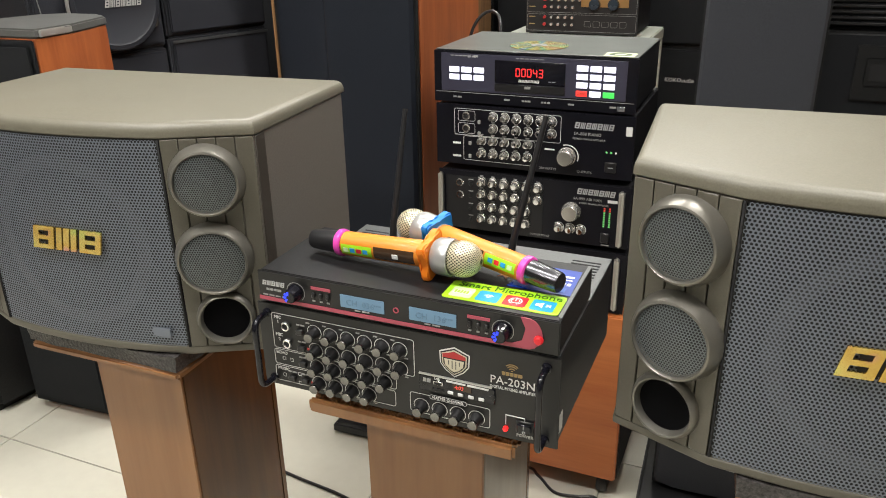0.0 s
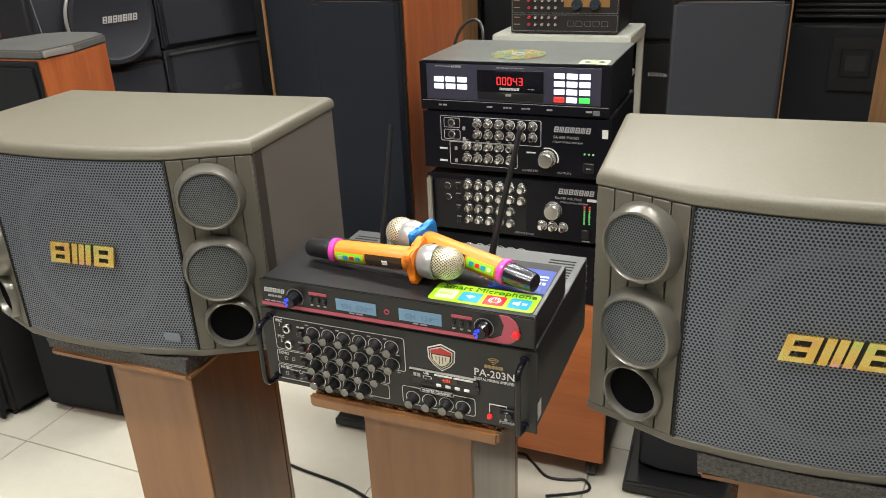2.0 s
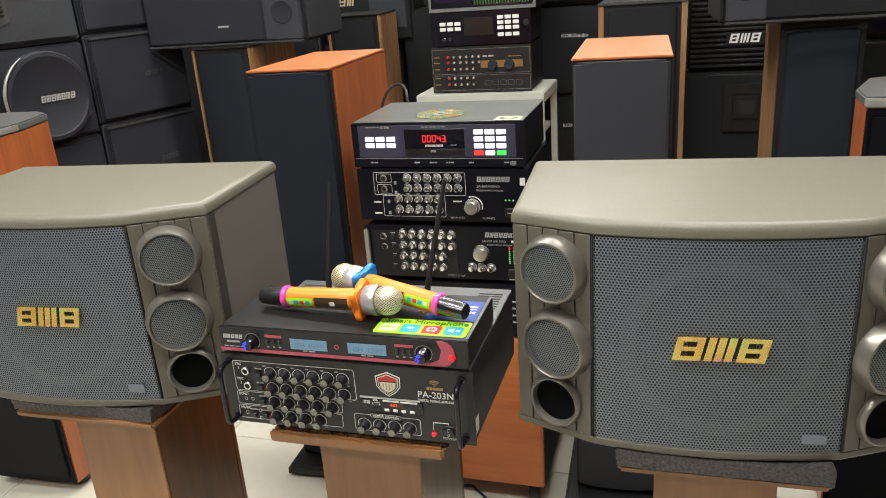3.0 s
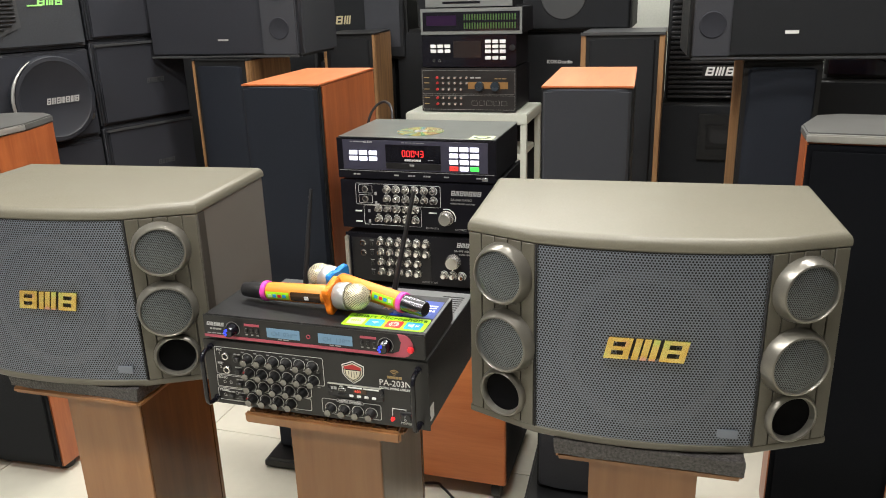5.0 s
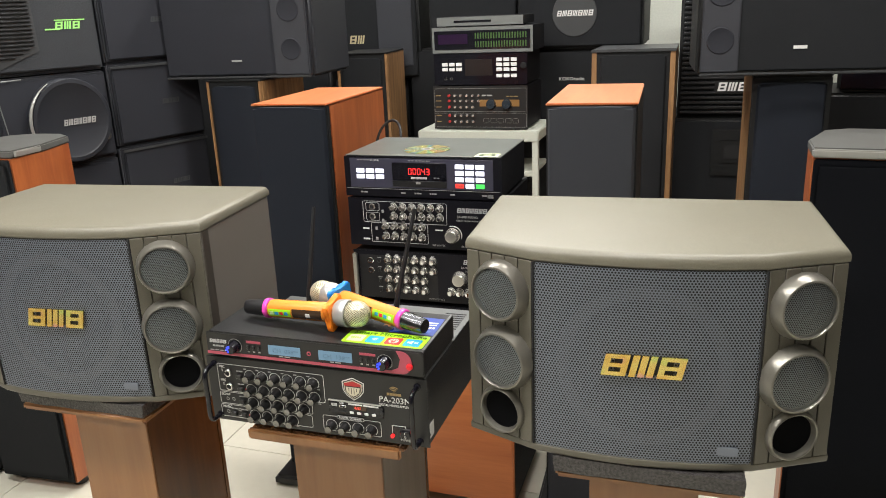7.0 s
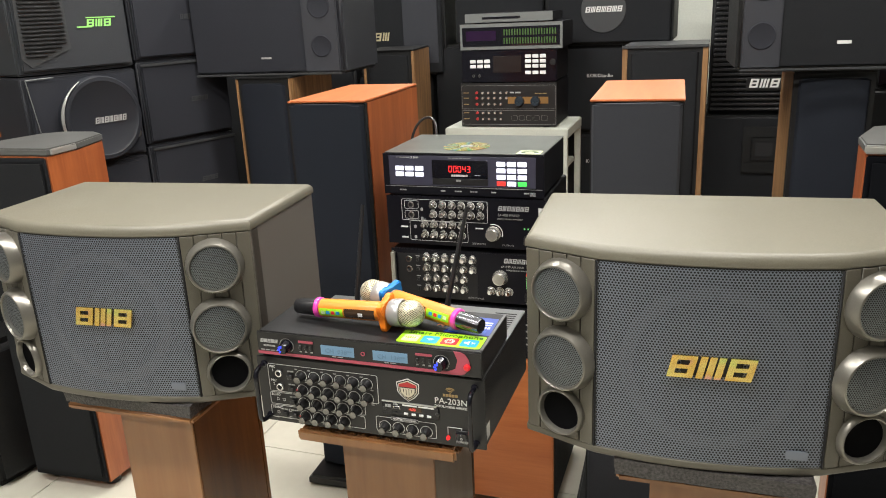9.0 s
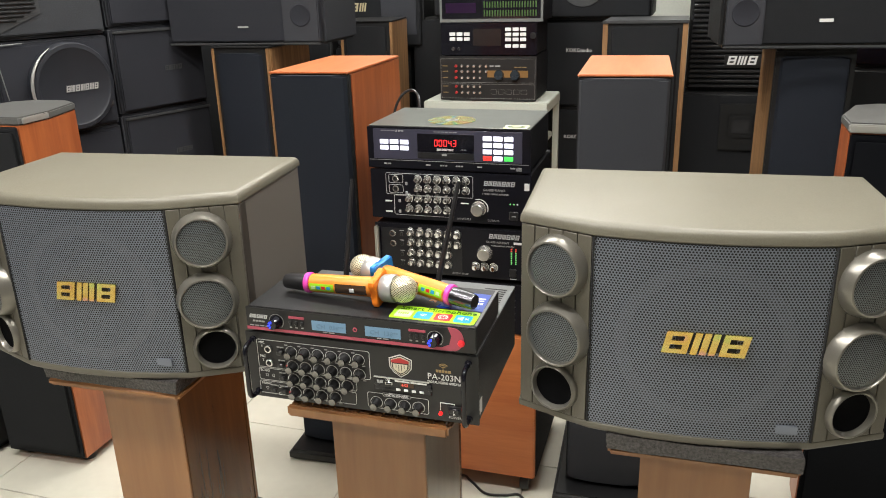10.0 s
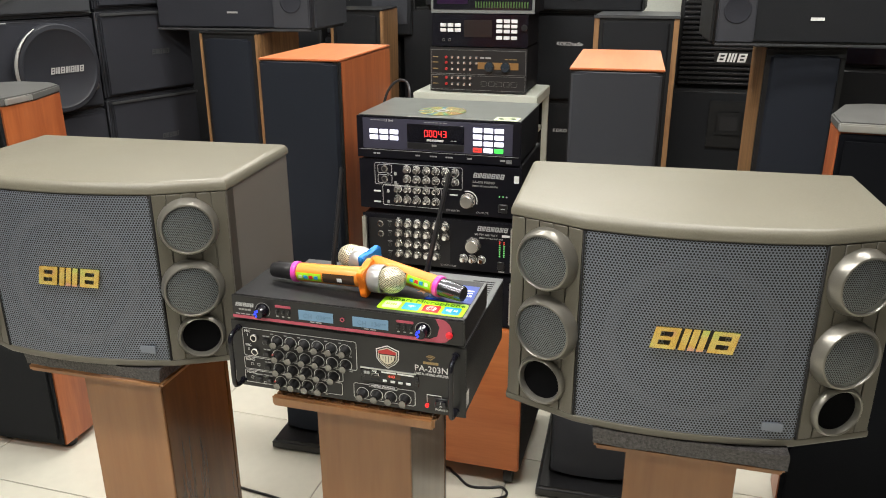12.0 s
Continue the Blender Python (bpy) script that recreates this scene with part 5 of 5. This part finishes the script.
cab("tall plain black box by the wall", pose(1.35, 3.1, 0.0, 0, 0, -10), 0.55, 0.45, 1.4)
cab("plain black loudspeaker on the floor", pose(-2.024, 1.206, 0.0, 0, 0, -8), 0.38, 0.26, 0.46, bevel=0.03)
# Added box that covers a gap of bare white wall.
cab("tall plain black box by the wall", pose(-1.73, 3.36, 0.0), 0.34, 0.42, 1.48)
cab("plain black loudspeaker by the wall", pose(-2.10, 2.75, 0.0, 0, 0, 40), 0.50, 0.40, 1.60)


# ---- pale table with spare devices ----
t = thing("metal_table", "pale grey painted steel table with square legs", "table", pose(-0.675, 2.90, 0))
part("tabletop", box(-0.255, 0.278, 0, 0.36, 0.815, 0.860, 0.004), TABLE_PAINT, t)
for x in (-0.24, 0.263):
    for y in (0.015, 0.345):
        part("leg", box(x - 0.013, x + 0.013, y - 0.013, y + 0.013, 0, 0.8145, 0.002), TABLE_PAINT, t)
part("lower_shelf", box(-0.226, 0.249, 0.03, 0.33, 0.66, 0.685, 0.003), TABLE_PAINT, t)


# ---- stack of devices on the orange cabinet ----
SX0, SY0 = -0.405, 1.500


def device(name, label, category, z, h, d, m=None, w=0.415, panel=None, group=""):
    c = thing(name, label, category, m if m is not None else pose(SX0, SY0, z), group)
    part("case", box(-w / 2 + 0.004, w / 2 - 0.004, 0.004, d, 0.006, h, 0.002), CASE_STEEL, c)
    part("front_panel", box(-w / 2, w / 2, 0.0, 0.0036, 0.004, h, 0.001), panel or FRONT_BLACK, c)
    for x in (-w * 0.38, w * 0.38):
        for y in (0.03, d - 0.04):
            part("foot", lathe([(0.0, 0.0), (0.016, 0.0), (0.018, 0.006), (0.0, 0.006)], 16, m=Matrix.Translation((x, y, 0))), BLACK_PLASTIC, c)
    return c


player = device("disc_player", "black disc player with lit white keys and a red counter", "disc player", 0.908, 0.108, 0.275, pose(SX0 - 0.007, SY0, 0.908))
part("key_field", box(-0.191, 0.187, -0.0012, -0.0003, 0.028, 0.1035, 0.0004, 1), KEYLIT_SLATE, player, "dark front field tinted with the keys' violet glow")
w = part("display_window", box(-0.075, 0.069, -0.0030, -0.0014, 0.049, 0.094, 0.0006, 1), BLACK_GLOSS, player, "black display window")
SEGMENTS = {"a": (0.1, 0.9, 0.91, 1.0), "d": (0.1, 0.9, 0.0, 0.09), "g": (0.1, 0.9, 0.455, 0.545), "b": (0.84, 1.0, 0.54, 0.94), "c": (0.84, 1.0, 0.06, 0.46), "f": (0.0, 0.16, 0.54, 0.94), "e": (0.0, 0.16, 0.06, 0.46)}
digits = bmesh.new()
for i, lit in enumerate(("abcdef", "abcdef", "abcdef", "bcfg", "abcdg")):
    dx = -0.031 + i * 0.0118
    for q in lit:
        u0, u1, v0, v1 = SEGMENTS[q]
        box(dx + 0.0085 * u0, dx + 0.0085 * u1, -0.0036, -0.0031, 0.0640 + 0.0160 * v0, 0.0640 + 0.0160 * v1, bm=digits)
part("counter_digits", digits, RED_DIGIT, w, "red lit seven-bar digits", flat=True)
emblem(w, -0.003, 0.0557, 0.043, 0.0050, PRINT, 7, y=-0.0031)
bars(w, 0.036, 0.050, 0.057, 0.0015, PRINT_DIM, y=-0.0036, n=2)
part("disc_tray", box(-0.075, 0.069, -0.0032, -0.0014, 0.032, 0.0478, 0.0008, 1), BLACK_PLASTIC, player)
bars(player, -0.012, 0.000, 0.043, 0.005, PRINT_DIM, y=-0.0040, n=2, gap=0.1)
for i in range(3):
    for j in range(2):
        part("lit_key", box(-0.173 + i * 0.0265, -0.151 + i * 0.0265, -0.0035, -0.0014, 0.066 - j * 0.0150, 0.077 - j * 0.0150, 0.001, 1), WHITE_KEY, player, "lit white key")
for i in range(3):
    for j in range(4):
        mt = RED_KEY if (j == 3 and i == 0) else GREEN_KEY if (j == 3 and i == 2) else WHITE_KEY
        lb = "lit red key" if mt is RED_KEY else "lit green key" if mt is GREEN_KEY else "lit white key"
        k = part("lit_key", box(0.091 + i * 0.0262, 0.1130 + i * 0.0262, -0.0035, -0.0014, 0.0808 - j * 0.0160, 0.0920 - j * 0.0160, 0.001, 1), mt, player, lb)
        if mt is RED_KEY:
            words(k, "CANCEL", 0.1020, 0.0367, 0.0048, DARK_PRINT, y=-0.0040, align="CENTER")
bars(player, -0.170, -0.135, 0.0990, 0.0018, PRINT_DIM, y=-0.0018, n=4)
words(player, "LS 3000", -0.133, 0.0965, 0.0070, PRINT, y=-0.0018)
bars(player, -0.032, 0.026, 0.0988, 0.0016, PRINT_DIM, y=-0.0018, n=6)
part("lower_strip", box(-0.203, 0.203, -0.0008, -0.0003, 0.0245, 0.0255), PRINT_DIM, player)
for x, n in ((-0.055, 1), (-0.018, 3), (0.022, 3), (0.076, 1), (0.158, 1), (-0.165, 2)):
    bars(player, x, x + 0.018 if n > 1 else x + 0.012, 0.0155, 0.0035, PRINT_DIM, y=-0.0008, n=n)
part("usb_socket", box(0.172, 0.187, -0.003, -0.0004, 0.009, 0.0185, 0.0005, 1), CHROME, player, "chrome usb socket")
part("lid", box(-0.2045, 0.2045, 0.004, 0.276, 0.1082, 0.1105, 0.001, 1), GREY_LID, player, "dark steel lid with a grey-green reflection painted in")
part("round_seal", prism(rounded(0.138, 0.196, 0.004, 0.050, 0.004), 0.1107, 0.1112), SEAL_PAPER, player, "pale yellow-green paper seal", flat=True)
part("seal_mark", lathe([(0.022, 0.1115), (0.012, 0.1116)], 24, m=Matrix.Translation((0.167, 0.027, 0)) @ Matrix.Diagonal((1, 0.7, 1, 1))), DARK_PRINT, player, flat=True)

disc = thing("compact_disc", "rainbow-shining compact disc lying on the disc player", "disc", pose(SX0 - 0.019, SY0 + 0.092, 0.908 + 0.1108))
part("disc_face", lathe([(0.0085, 0.0008), (0.018, 0.0012), (0.060, 0.0012), (0.060, 0.0001), (0.0085, 0.0001), (0.0085, 0.0008)], 64), DISC, disc)
part("hub", lathe([(0.0075, 0.0014), (0.017, 0.0016)], 32), SILVER_EDGE, disc, "clear hub ring")


def silver_knob(p, x, z, r=0.0085):
    arc_print(p, x, z, r + 0.0022, PRINT, -60, 140, 0.0014)
    k = part("knob", lathe([(r, 0.0), (r, 0.003), (r * 0.80, 0.005), (r * 0.74, 0.015), (r * 0.64, 0.0165), (0.0, 0.0165)], 20), KNOB_SILVER, p, "silver knob", at=Matrix.Translation((x, 0, z)) @ FRONT)
    part("knob_face", lathe([(r * 0.55, 0.0168), (0.0, 0.0172)], 16), CHROME, k)
    return k


one = device("mixing_amplifier", "glossy black mixing amplifier with silver knobs, under the disc player", "amplifier", 0.776, 0.132, 0.30, pose(SX0 - 0.004, SY0, 0.776))
for z, x0, n in ((0.1105, -0.081, 6), (0.086, -0.081, 6), (0.0595, -0.106, 5), (0.0325, -0.106, 5)):
    for i in range(n):
        silver_knob(one, x0 + i * 0.0248, z)
        bars(one, x0 + i * 0.0248 - 0.004, x0 + i * 0.0248 + 0.004, z + 0.0125, 0.0014, PRINT_DIM)
outline(one, -0.166, 0.062, 0.068, 0.124, PRINT, 0.0010)
outline(one, -0.158, -0.120, 0.098, 0.120, PRINT, 0.0009)
outline(one, -0.158, -0.120, 0.072, 0.094, PRINT, 0.0009)
outline(one, -0.146, 0.010, 0.015, 0.067, PRINT, 0.0009)
jack(one, -0.140, 0.109, 0.009)
jack(one, -0.140, 0.083, 0.009)
for z in (0.098, 0.074, 0.052, 0.024):
    part("slide_switch", box(-0.114 - (0.02 if z < 0.06 else 0), -0.108 - (0.02 if z < 0.06 else 0), -0.004, -0.0003, z - 0.004, z + 0.004, 0.001, 1), PRINT_DIM, one)
for z in (0.050, 0.022):
    bars(one, -0.170, -0.152, z, 0.004, PRINT, n=1)
k = part("volume_knob", lathe([(0.019, 0.0), (0.019, 0.003), (0.0172, 0.005), (0.0166, 0.020), (0.0145, 0.0225), (0.0, 0.0225)], 36), KNOB_SILVER, one, "large silver volume knob", at=Matrix.Translation((0.076, 0, 0.043)) @ FRONT)
part("knob_face", lathe([(0.0140, 0.0228), (0.0, 0.0231)], 28), ALU, k)
arc_print(one, 0.076, 0.043, 0.0245, PRINT, -20, 110, 0.0022)
emblem(one, 0.129, 0.108, 0.078, 0.012, SILVER_SIGN, 7)
words(one, "SA-888 PIANO", 0.088, 0.0885, 0.0088, PRINT_DIM)
words(one, "STEREO MIXING AMPLIFIER", 0.086, 0.0795, 0.0054, PRINT_DIM)
bars(one, 0.030, 0.050, 0.054, 0.003, PRINT, n=1)
words(one, "350 WATTS", 0.020, 0.0115, 0.0068, PRINT_DIM)
words(one, "OUTPUTS", 0.098, 0.0115, 0.0068, PRINT_DIM)
part("power_switch", box(0.153, 0.176, -0.005, -0.0003, 0.018, 0.040, 0.002, 1), BLACK_PLASTIC, one)
bars(one, 0.160, 0.170, 0.0285, 0.002, PRINT_DIM, y=-0.0056)
for i, mt in enumerate((LED_GREEN_SMALL, LED_GREEN_SMALL, PRINT)):
    part("small_led", lathe([(0.0022, 0.0), (0.0018, 0.0015), (0.0, 0.002)], 8), mt, one, at=Matrix.Translation((0.155 + i * 0.009, 0, 0.058)) @ FRONT)
part("paper_seal", box(0.190, 0.202, -0.0012, -0.0003, 0.094, 0.112), PRINT, one)

two = device("mixing_amplifier", "black mixing amplifier with silver knobs and silver end handles", "amplifier", 0.630, 0.136, 0.30)
part("grey_field", box(-0.190, 0.027, -0.0012, -0.0003, 0.006, 0.124, 0.0004, 1), DARK_SLATE_FLAT, two, "dull grey control field")
for x in (-0.200, 0.189):
    part("end_handle", prism(rounded(x - 0.006, x + 0.006, -0.014, -0.0003, 0.004), 0.010, 0.130, 0.004, 2), ALU, two, "brushed silver end handle")
for j, (z, n) in enumerate(((0.1155, 6), (0.089, 6), (0.0615, 5), (0.034, 5))):
    for i in range(n):
        silver_knob(two, -0.109 + i * 0.0248, z, 0.0092)
        bars(two, -0.109 + i * 0.0248 - 0.004, -0.109 + i * 0.0248 + 0.004, z + 0.0130, 0.0014, PRINT_DIM, y=-0.0016)
jack(two, -0.159, 0.109, 0.009)
jack(two, -0.158, 0.082, 0.009)
for z in (0.109, 0.083, 0.055, 0.028):
    part("slide_switch", box(-0.137, -0.130, -0.005, -0.0013, z - 0.005, z + 0.005, 0.001, 1), BLACK_PLASTIC, two)
    bars(two, -0.139, -0.128, z + 0.009, 0.0022, PRINT_DIM, y=-0.0016)
k = part("volume_knob", lathe([(0.020, 0.0), (0.020, 0.003), (0.0178, 0.006), (0.0172, 0.019), (0.0155, 0.0215), (0.0, 0.0215)], 36), KNOB_SILVER, two, "large silver volume knob", at=Matrix.Translation((0.087, 0, 0.074)) @ FRONT)
part("knob_face", lathe([(0.0150, 0.0218), (0.0, 0.0222)], 28), ALU, k)
for i in range(3):
    silver_knob(two, 0.062 + i * 0.0232, 0.036, 0.0095)
emblem(two, 0.137, 0.1188, 0.078, 0.012, SILVER_SIGN, 7)
words(two, "SA-999 AIR MAX", 0.090, 0.1005, 0.0082, PRINT_DIM)
words(two, "STEREO MIXING AMPLIFIER", 0.102, 0.0925, 0.0050, PRINT_DIM)
part("paper_label", box(0.160, 0.180, -0.0012, -0.0003, 0.1005, 0.1065), PRINT, two)
for i in range(2):
    for j in range(9):
        part("level_led", box(0.153 + i * 0.011, 0.1565 + i * 0.011, -0.001, -0.0003, 0.048 + j * 0.0048, 0.0508 + j * 0.0048), LED_RED_SMALL if j > 6 else LED_GREEN_SMALL, two)
part("power_switch", box(0.150, 0.168, -0.005, -0.0003, 0.014, 0.036, 0.002, 1), BLACK_PLASTIC, two)
bars(two, 0.152, 0.168, 0.0085, 0.0026, PRINT_DIM, n=1)
words(two, "OUTPUT STAGE", 0.000, 0.0105, 0.0060, PRINT_DIM, y=-0.0016)

three = device("mixing_amplifier", "black mixing amplifier with silver end handles, lowest of the stack", "amplifier", 0.482, 0.140, 0.30)
for x in (-0.200, 0.189):
    part("end_handle", prism(rounded(x - 0.006, x + 0.006, -0.014, -0.0003, 0.004), 0.014, 0.134, 0.004, 2), ALU, three, "brushed silver end handle")
for z in (0.112, 0.085, 0.057, 0.030):
    for i in range(6):
        silver_knob(three, -0.109 + i * 0.0248, z, 0.0088)
for z in (0.098, 0.080, 0.062, 0.044):
    bars(three, 0.090, 0.165, z, 0.004, PRINT_DIM, n=3)

cabn = thing("subwoofer_cabinet", "orange cherry-veneered cabinet on castors carrying the stack of devices", "cabinet", pose(-0.405, 1.490, 0))
part("body", box(-0.235, 0.222, 0.0, 0.40, 0.058, 0.4815, 0.003), CHERRY_X, cabn)
for x in (-0.2375, 0.2225):
    part("side_panel", box(x, x + 0.002, 0.012, 0.398, 0.060, 0.479), BLACK_CAB, cabn, "dark side panel")
for x in (-0.21, 0.19):
    for y in (0.04, 0.36):
        c = part("castor", lathe([(0.0, -0.012), (0.026, -0.012), (0.028, -0.008), (0.028, 0.008), (0.026, 0.012), (0.0, 0.012)], 20, m=Matrix.Translation((x, y, 0.028)) @ Matrix.Rotation(radians(90), 4, "Y")), BLACK_PLASTIC, cabn, "black castor")
        part("castor_fork", box(x - 0.016, x + 0.016, y - 0.012, y + 0.012, 0.045, 0.0575), CHROME_DARK, c)

# ---- spare devices on the pale table ----
MX, MY, MZ = -0.655, 2.93, 0.860
sp = device("karaoke_amplifier", "old black karaoke amplifier with a gold strip, on the pale table", "amplifier", 0, 0.186, 0.30, pose(MX, MY, MZ), 0.414, BLACK_PANEL)
part("gold_strip", box(0.000, 0.172, -0.0012, -0.0003, 0.100, 0.128), GOLD_STRIP, sp, "gold coloured strip")
for x in (0.050, 0.118):
    part("volume_knob", lathe([(0.021, 0.0), (0.021, 0.003), (0.018, 0.016), (0.0, 0.017)], 28), STEEL_BLUE, sp, "dark blue-grey knob", at=Matrix.Translation((x, -0.0012, 0.110)) @ FRONT)
for z, n in ((0.146, 6), (0.124, 6), (0.098, 5), (0.062, 5), (0.036, 5)):
    for i in range(n):
        kk = part("knob", lathe([(0.0058, 0.0), (0.0050, 0.010), (0.0, 0.0105)], 12), RED_PRINT if i == 0 else KNOB_SILVER, sp, at=Matrix.Translation((-0.135 + i * 0.0262, 0, z)) @ FRONT)
    bars(sp, -0.195, -0.172, z, 0.003, GOLD_PRINT, n=1)
outline(sp, -0.202, 0.202, 0.078, 0.176, PRINT_DIM, 0.0008)
outline(sp, -0.202, 0.202, 0.012, 0.072, PRINT_DIM, 0.0008)
bars(sp, 0.010, 0.055, 0.146, 0.006, PRINT_DIM, n=2)
bars(sp, 0.115, 0.165, 0.142, 0.003, GOLD_PRINT, n=3)
for i in range(5):
    outline(sp, 0.015 + i * 0.032, 0.040 + i * 0.032, 0.030, 0.050, PRINT_DIM, 0.0007)
sp = device("karaoke_player", "black karaoke player with white keys and a dark screen", "disc player", 0, 0.132, 0.28, pose(MX + 0.004, MY, MZ + 0.1865), 0.405, BLACK_GLOSS)
for i in range(3):
    for j in range(2):
        part("key", box(-0.165 + i * 0.031, -0.140 + i * 0.031, -0.0030, -0.0003, 0.082 - j * 0.020, 0.096 - j * 0.020, 0.001, 1), WHITE_PLASTIC, sp, "white key")
    for j in range(4):
        part("key", box(0.072 + i * 0.031, 0.097 + i * 0.031, -0.0030, -0.0003, 0.100 - j * 0.020 - (0.006 if j == 3 else 0), 0.114 - j * 0.020 - (0.006 if j == 3 else 0), 0.001, 1), WHITE_PLASTIC, sp, "white key")
part("dark_screen", box(-0.065, 0.055, -0.0015, -0.0003, 0.042, 0.110, 0.0006, 1), SCREEN_DARK, sp)
for x in (-0.150, -0.125):
    jack(sp, x, 0.030, 0.007)
part("round_knob", lathe([(0.013, 0.0), (0.012, 0.012), (0.0, 0.013)], 20), BLACK_PLASTIC, sp, at=Matrix.Translation((0.188, 0, 0.082)) @ FRONT)
sp = device("equalizer", "grey equalizer with two rows of green level bars", "equalizer", 0, 0.108, 0.26, pose(MX + 0.015, MY, MZ + 0.319), 0.432, BLACK_GLOSS)
part("silver_frame", prism([(-0.216, 0.004), (0.216, 0.004), (0.216, 0.108), (-0.216, 0.108)], 0.0004, 0.0014, m=FRONT), GREY_PLASTIC_PALE, sp, "pale grey front frame")
part("meter_glass", box(-0.206, 0.206, -0.0028, -0.0016, 0.018, 0.094), BLACK_GLOSS, sp)
for j in range(2):
    for i in range(20):
        part("level_bar", box(-0.028 + i * 0.0112, -0.0225 + i * 0.0112, -0.0036, -0.0029, 0.026 + j * 0.034, 0.050 + j * 0.034), GREEN_BAR, sp)
part("violet_window", box(-0.190, -0.060, -0.0034, -0.0029, 0.040, 0.080), SMOKE_VIOLET, sp)
sp = device("slim_player", "slim silver disc player on top of the equalizer", "disc player", 0, 0.040, 0.24, pose(MX + 0.004, MY + 0.01, MZ + 0.4275), 0.370, GREY_PLASTIC_PALE)
part("tray_line", box(-0.11, 0.05, -0.0015, -0.0003, 0.018, 0.026), BLACK_GLOSS, sp)

# ---- cables on the floor ----
for label, pts in (
    ("thin black cable lying on the tiles", [(-1.20, 1.36, 0.004), (-0.967, 1.297, 0.004), (-0.773, 1.270, 0.004), (-0.60, 1.22, 0.004), (-0.42, 1.26, 0.004), (-0.30, 1.33, 0.004)]),
    ("thin black cable curling in front of the cabinet", [(-0.60, 1.44, 0.004), (-0.417, 1.530, 0.004), (-0.370, 1.515, 0.004), (-0.317, 1.470, 0.004), (-0.262, 1.475, 0.004), (-0.225, 1.487, 0.004), (-0.21, 1.45, 0.004), (-0.30, 1.40, 0.004)]),
):
    tagged(part("cable", tube(smooth_path(pts, 8), 0.0038, 8), BLACK_PLASTIC), label, "cable")
lead = thing("audio_lead", "black lead hanging behind the disc player", "cable", pose(0, 0, 0))
part("lead_wire", tube(smooth_path([(-0.675, 1.80, 0.90), (-0.665, 1.84, 1.01), (-0.635, 1.86, 1.052), (-0.595, 1.84, 1.04), (-0.58, 1.80, 0.95)], 8), 0.004, 8), BLACK_PLASTIC, lead)
adapter = thing("power_adapter", "small black power adapter on the tiles", "adapter", pose(-0.437, 1.400, 0, 0, 0, 25))
part("body", box(-0.025, 0.025, -0.045, 0.045, 0, 0.030, 0.006, 3), BLACK_PLASTIC, adapter)
part("lamp_dot", box(-0.006, 0.006, -0.02, -0.008, 0.0302, 0.0310), STICK_BLUE, adapter)

# ---- floor tiles ----
TILE_S = 0.50
tm = bpy.data.meshes.new("tile")
bm = box(-TILE_S / 2 + 0.0016, TILE_S / 2 - 0.0016, -TILE_S / 2 + 0.0016, TILE_S / 2 - 0.0016, -0.0038, 0.0, 0.0008, 1)
bm.to_mesh(tm)
bm.free()
tm.materials.append(TILE)
floor_ob = bpy.data.objects["floor"]
nx0 = math.floor((X0 + 1.72) / TILE_S)
for i in range(nx0, nx0 + 12):
    for j in range(-8, 6):
        cx, cy = -1.72 + (i + 0.5) * TILE_S, 1.142 + (j + 0.5) * TILE_S
        if X0 + 0.24 < cx < X1 - 0.24 and Y0 + 0.24 < cy < Y1 - 0.24:
            o = new("tile", tm)
            o.parent = floor_ob
            o.matrix_basis = pose(cx, cy, 0)
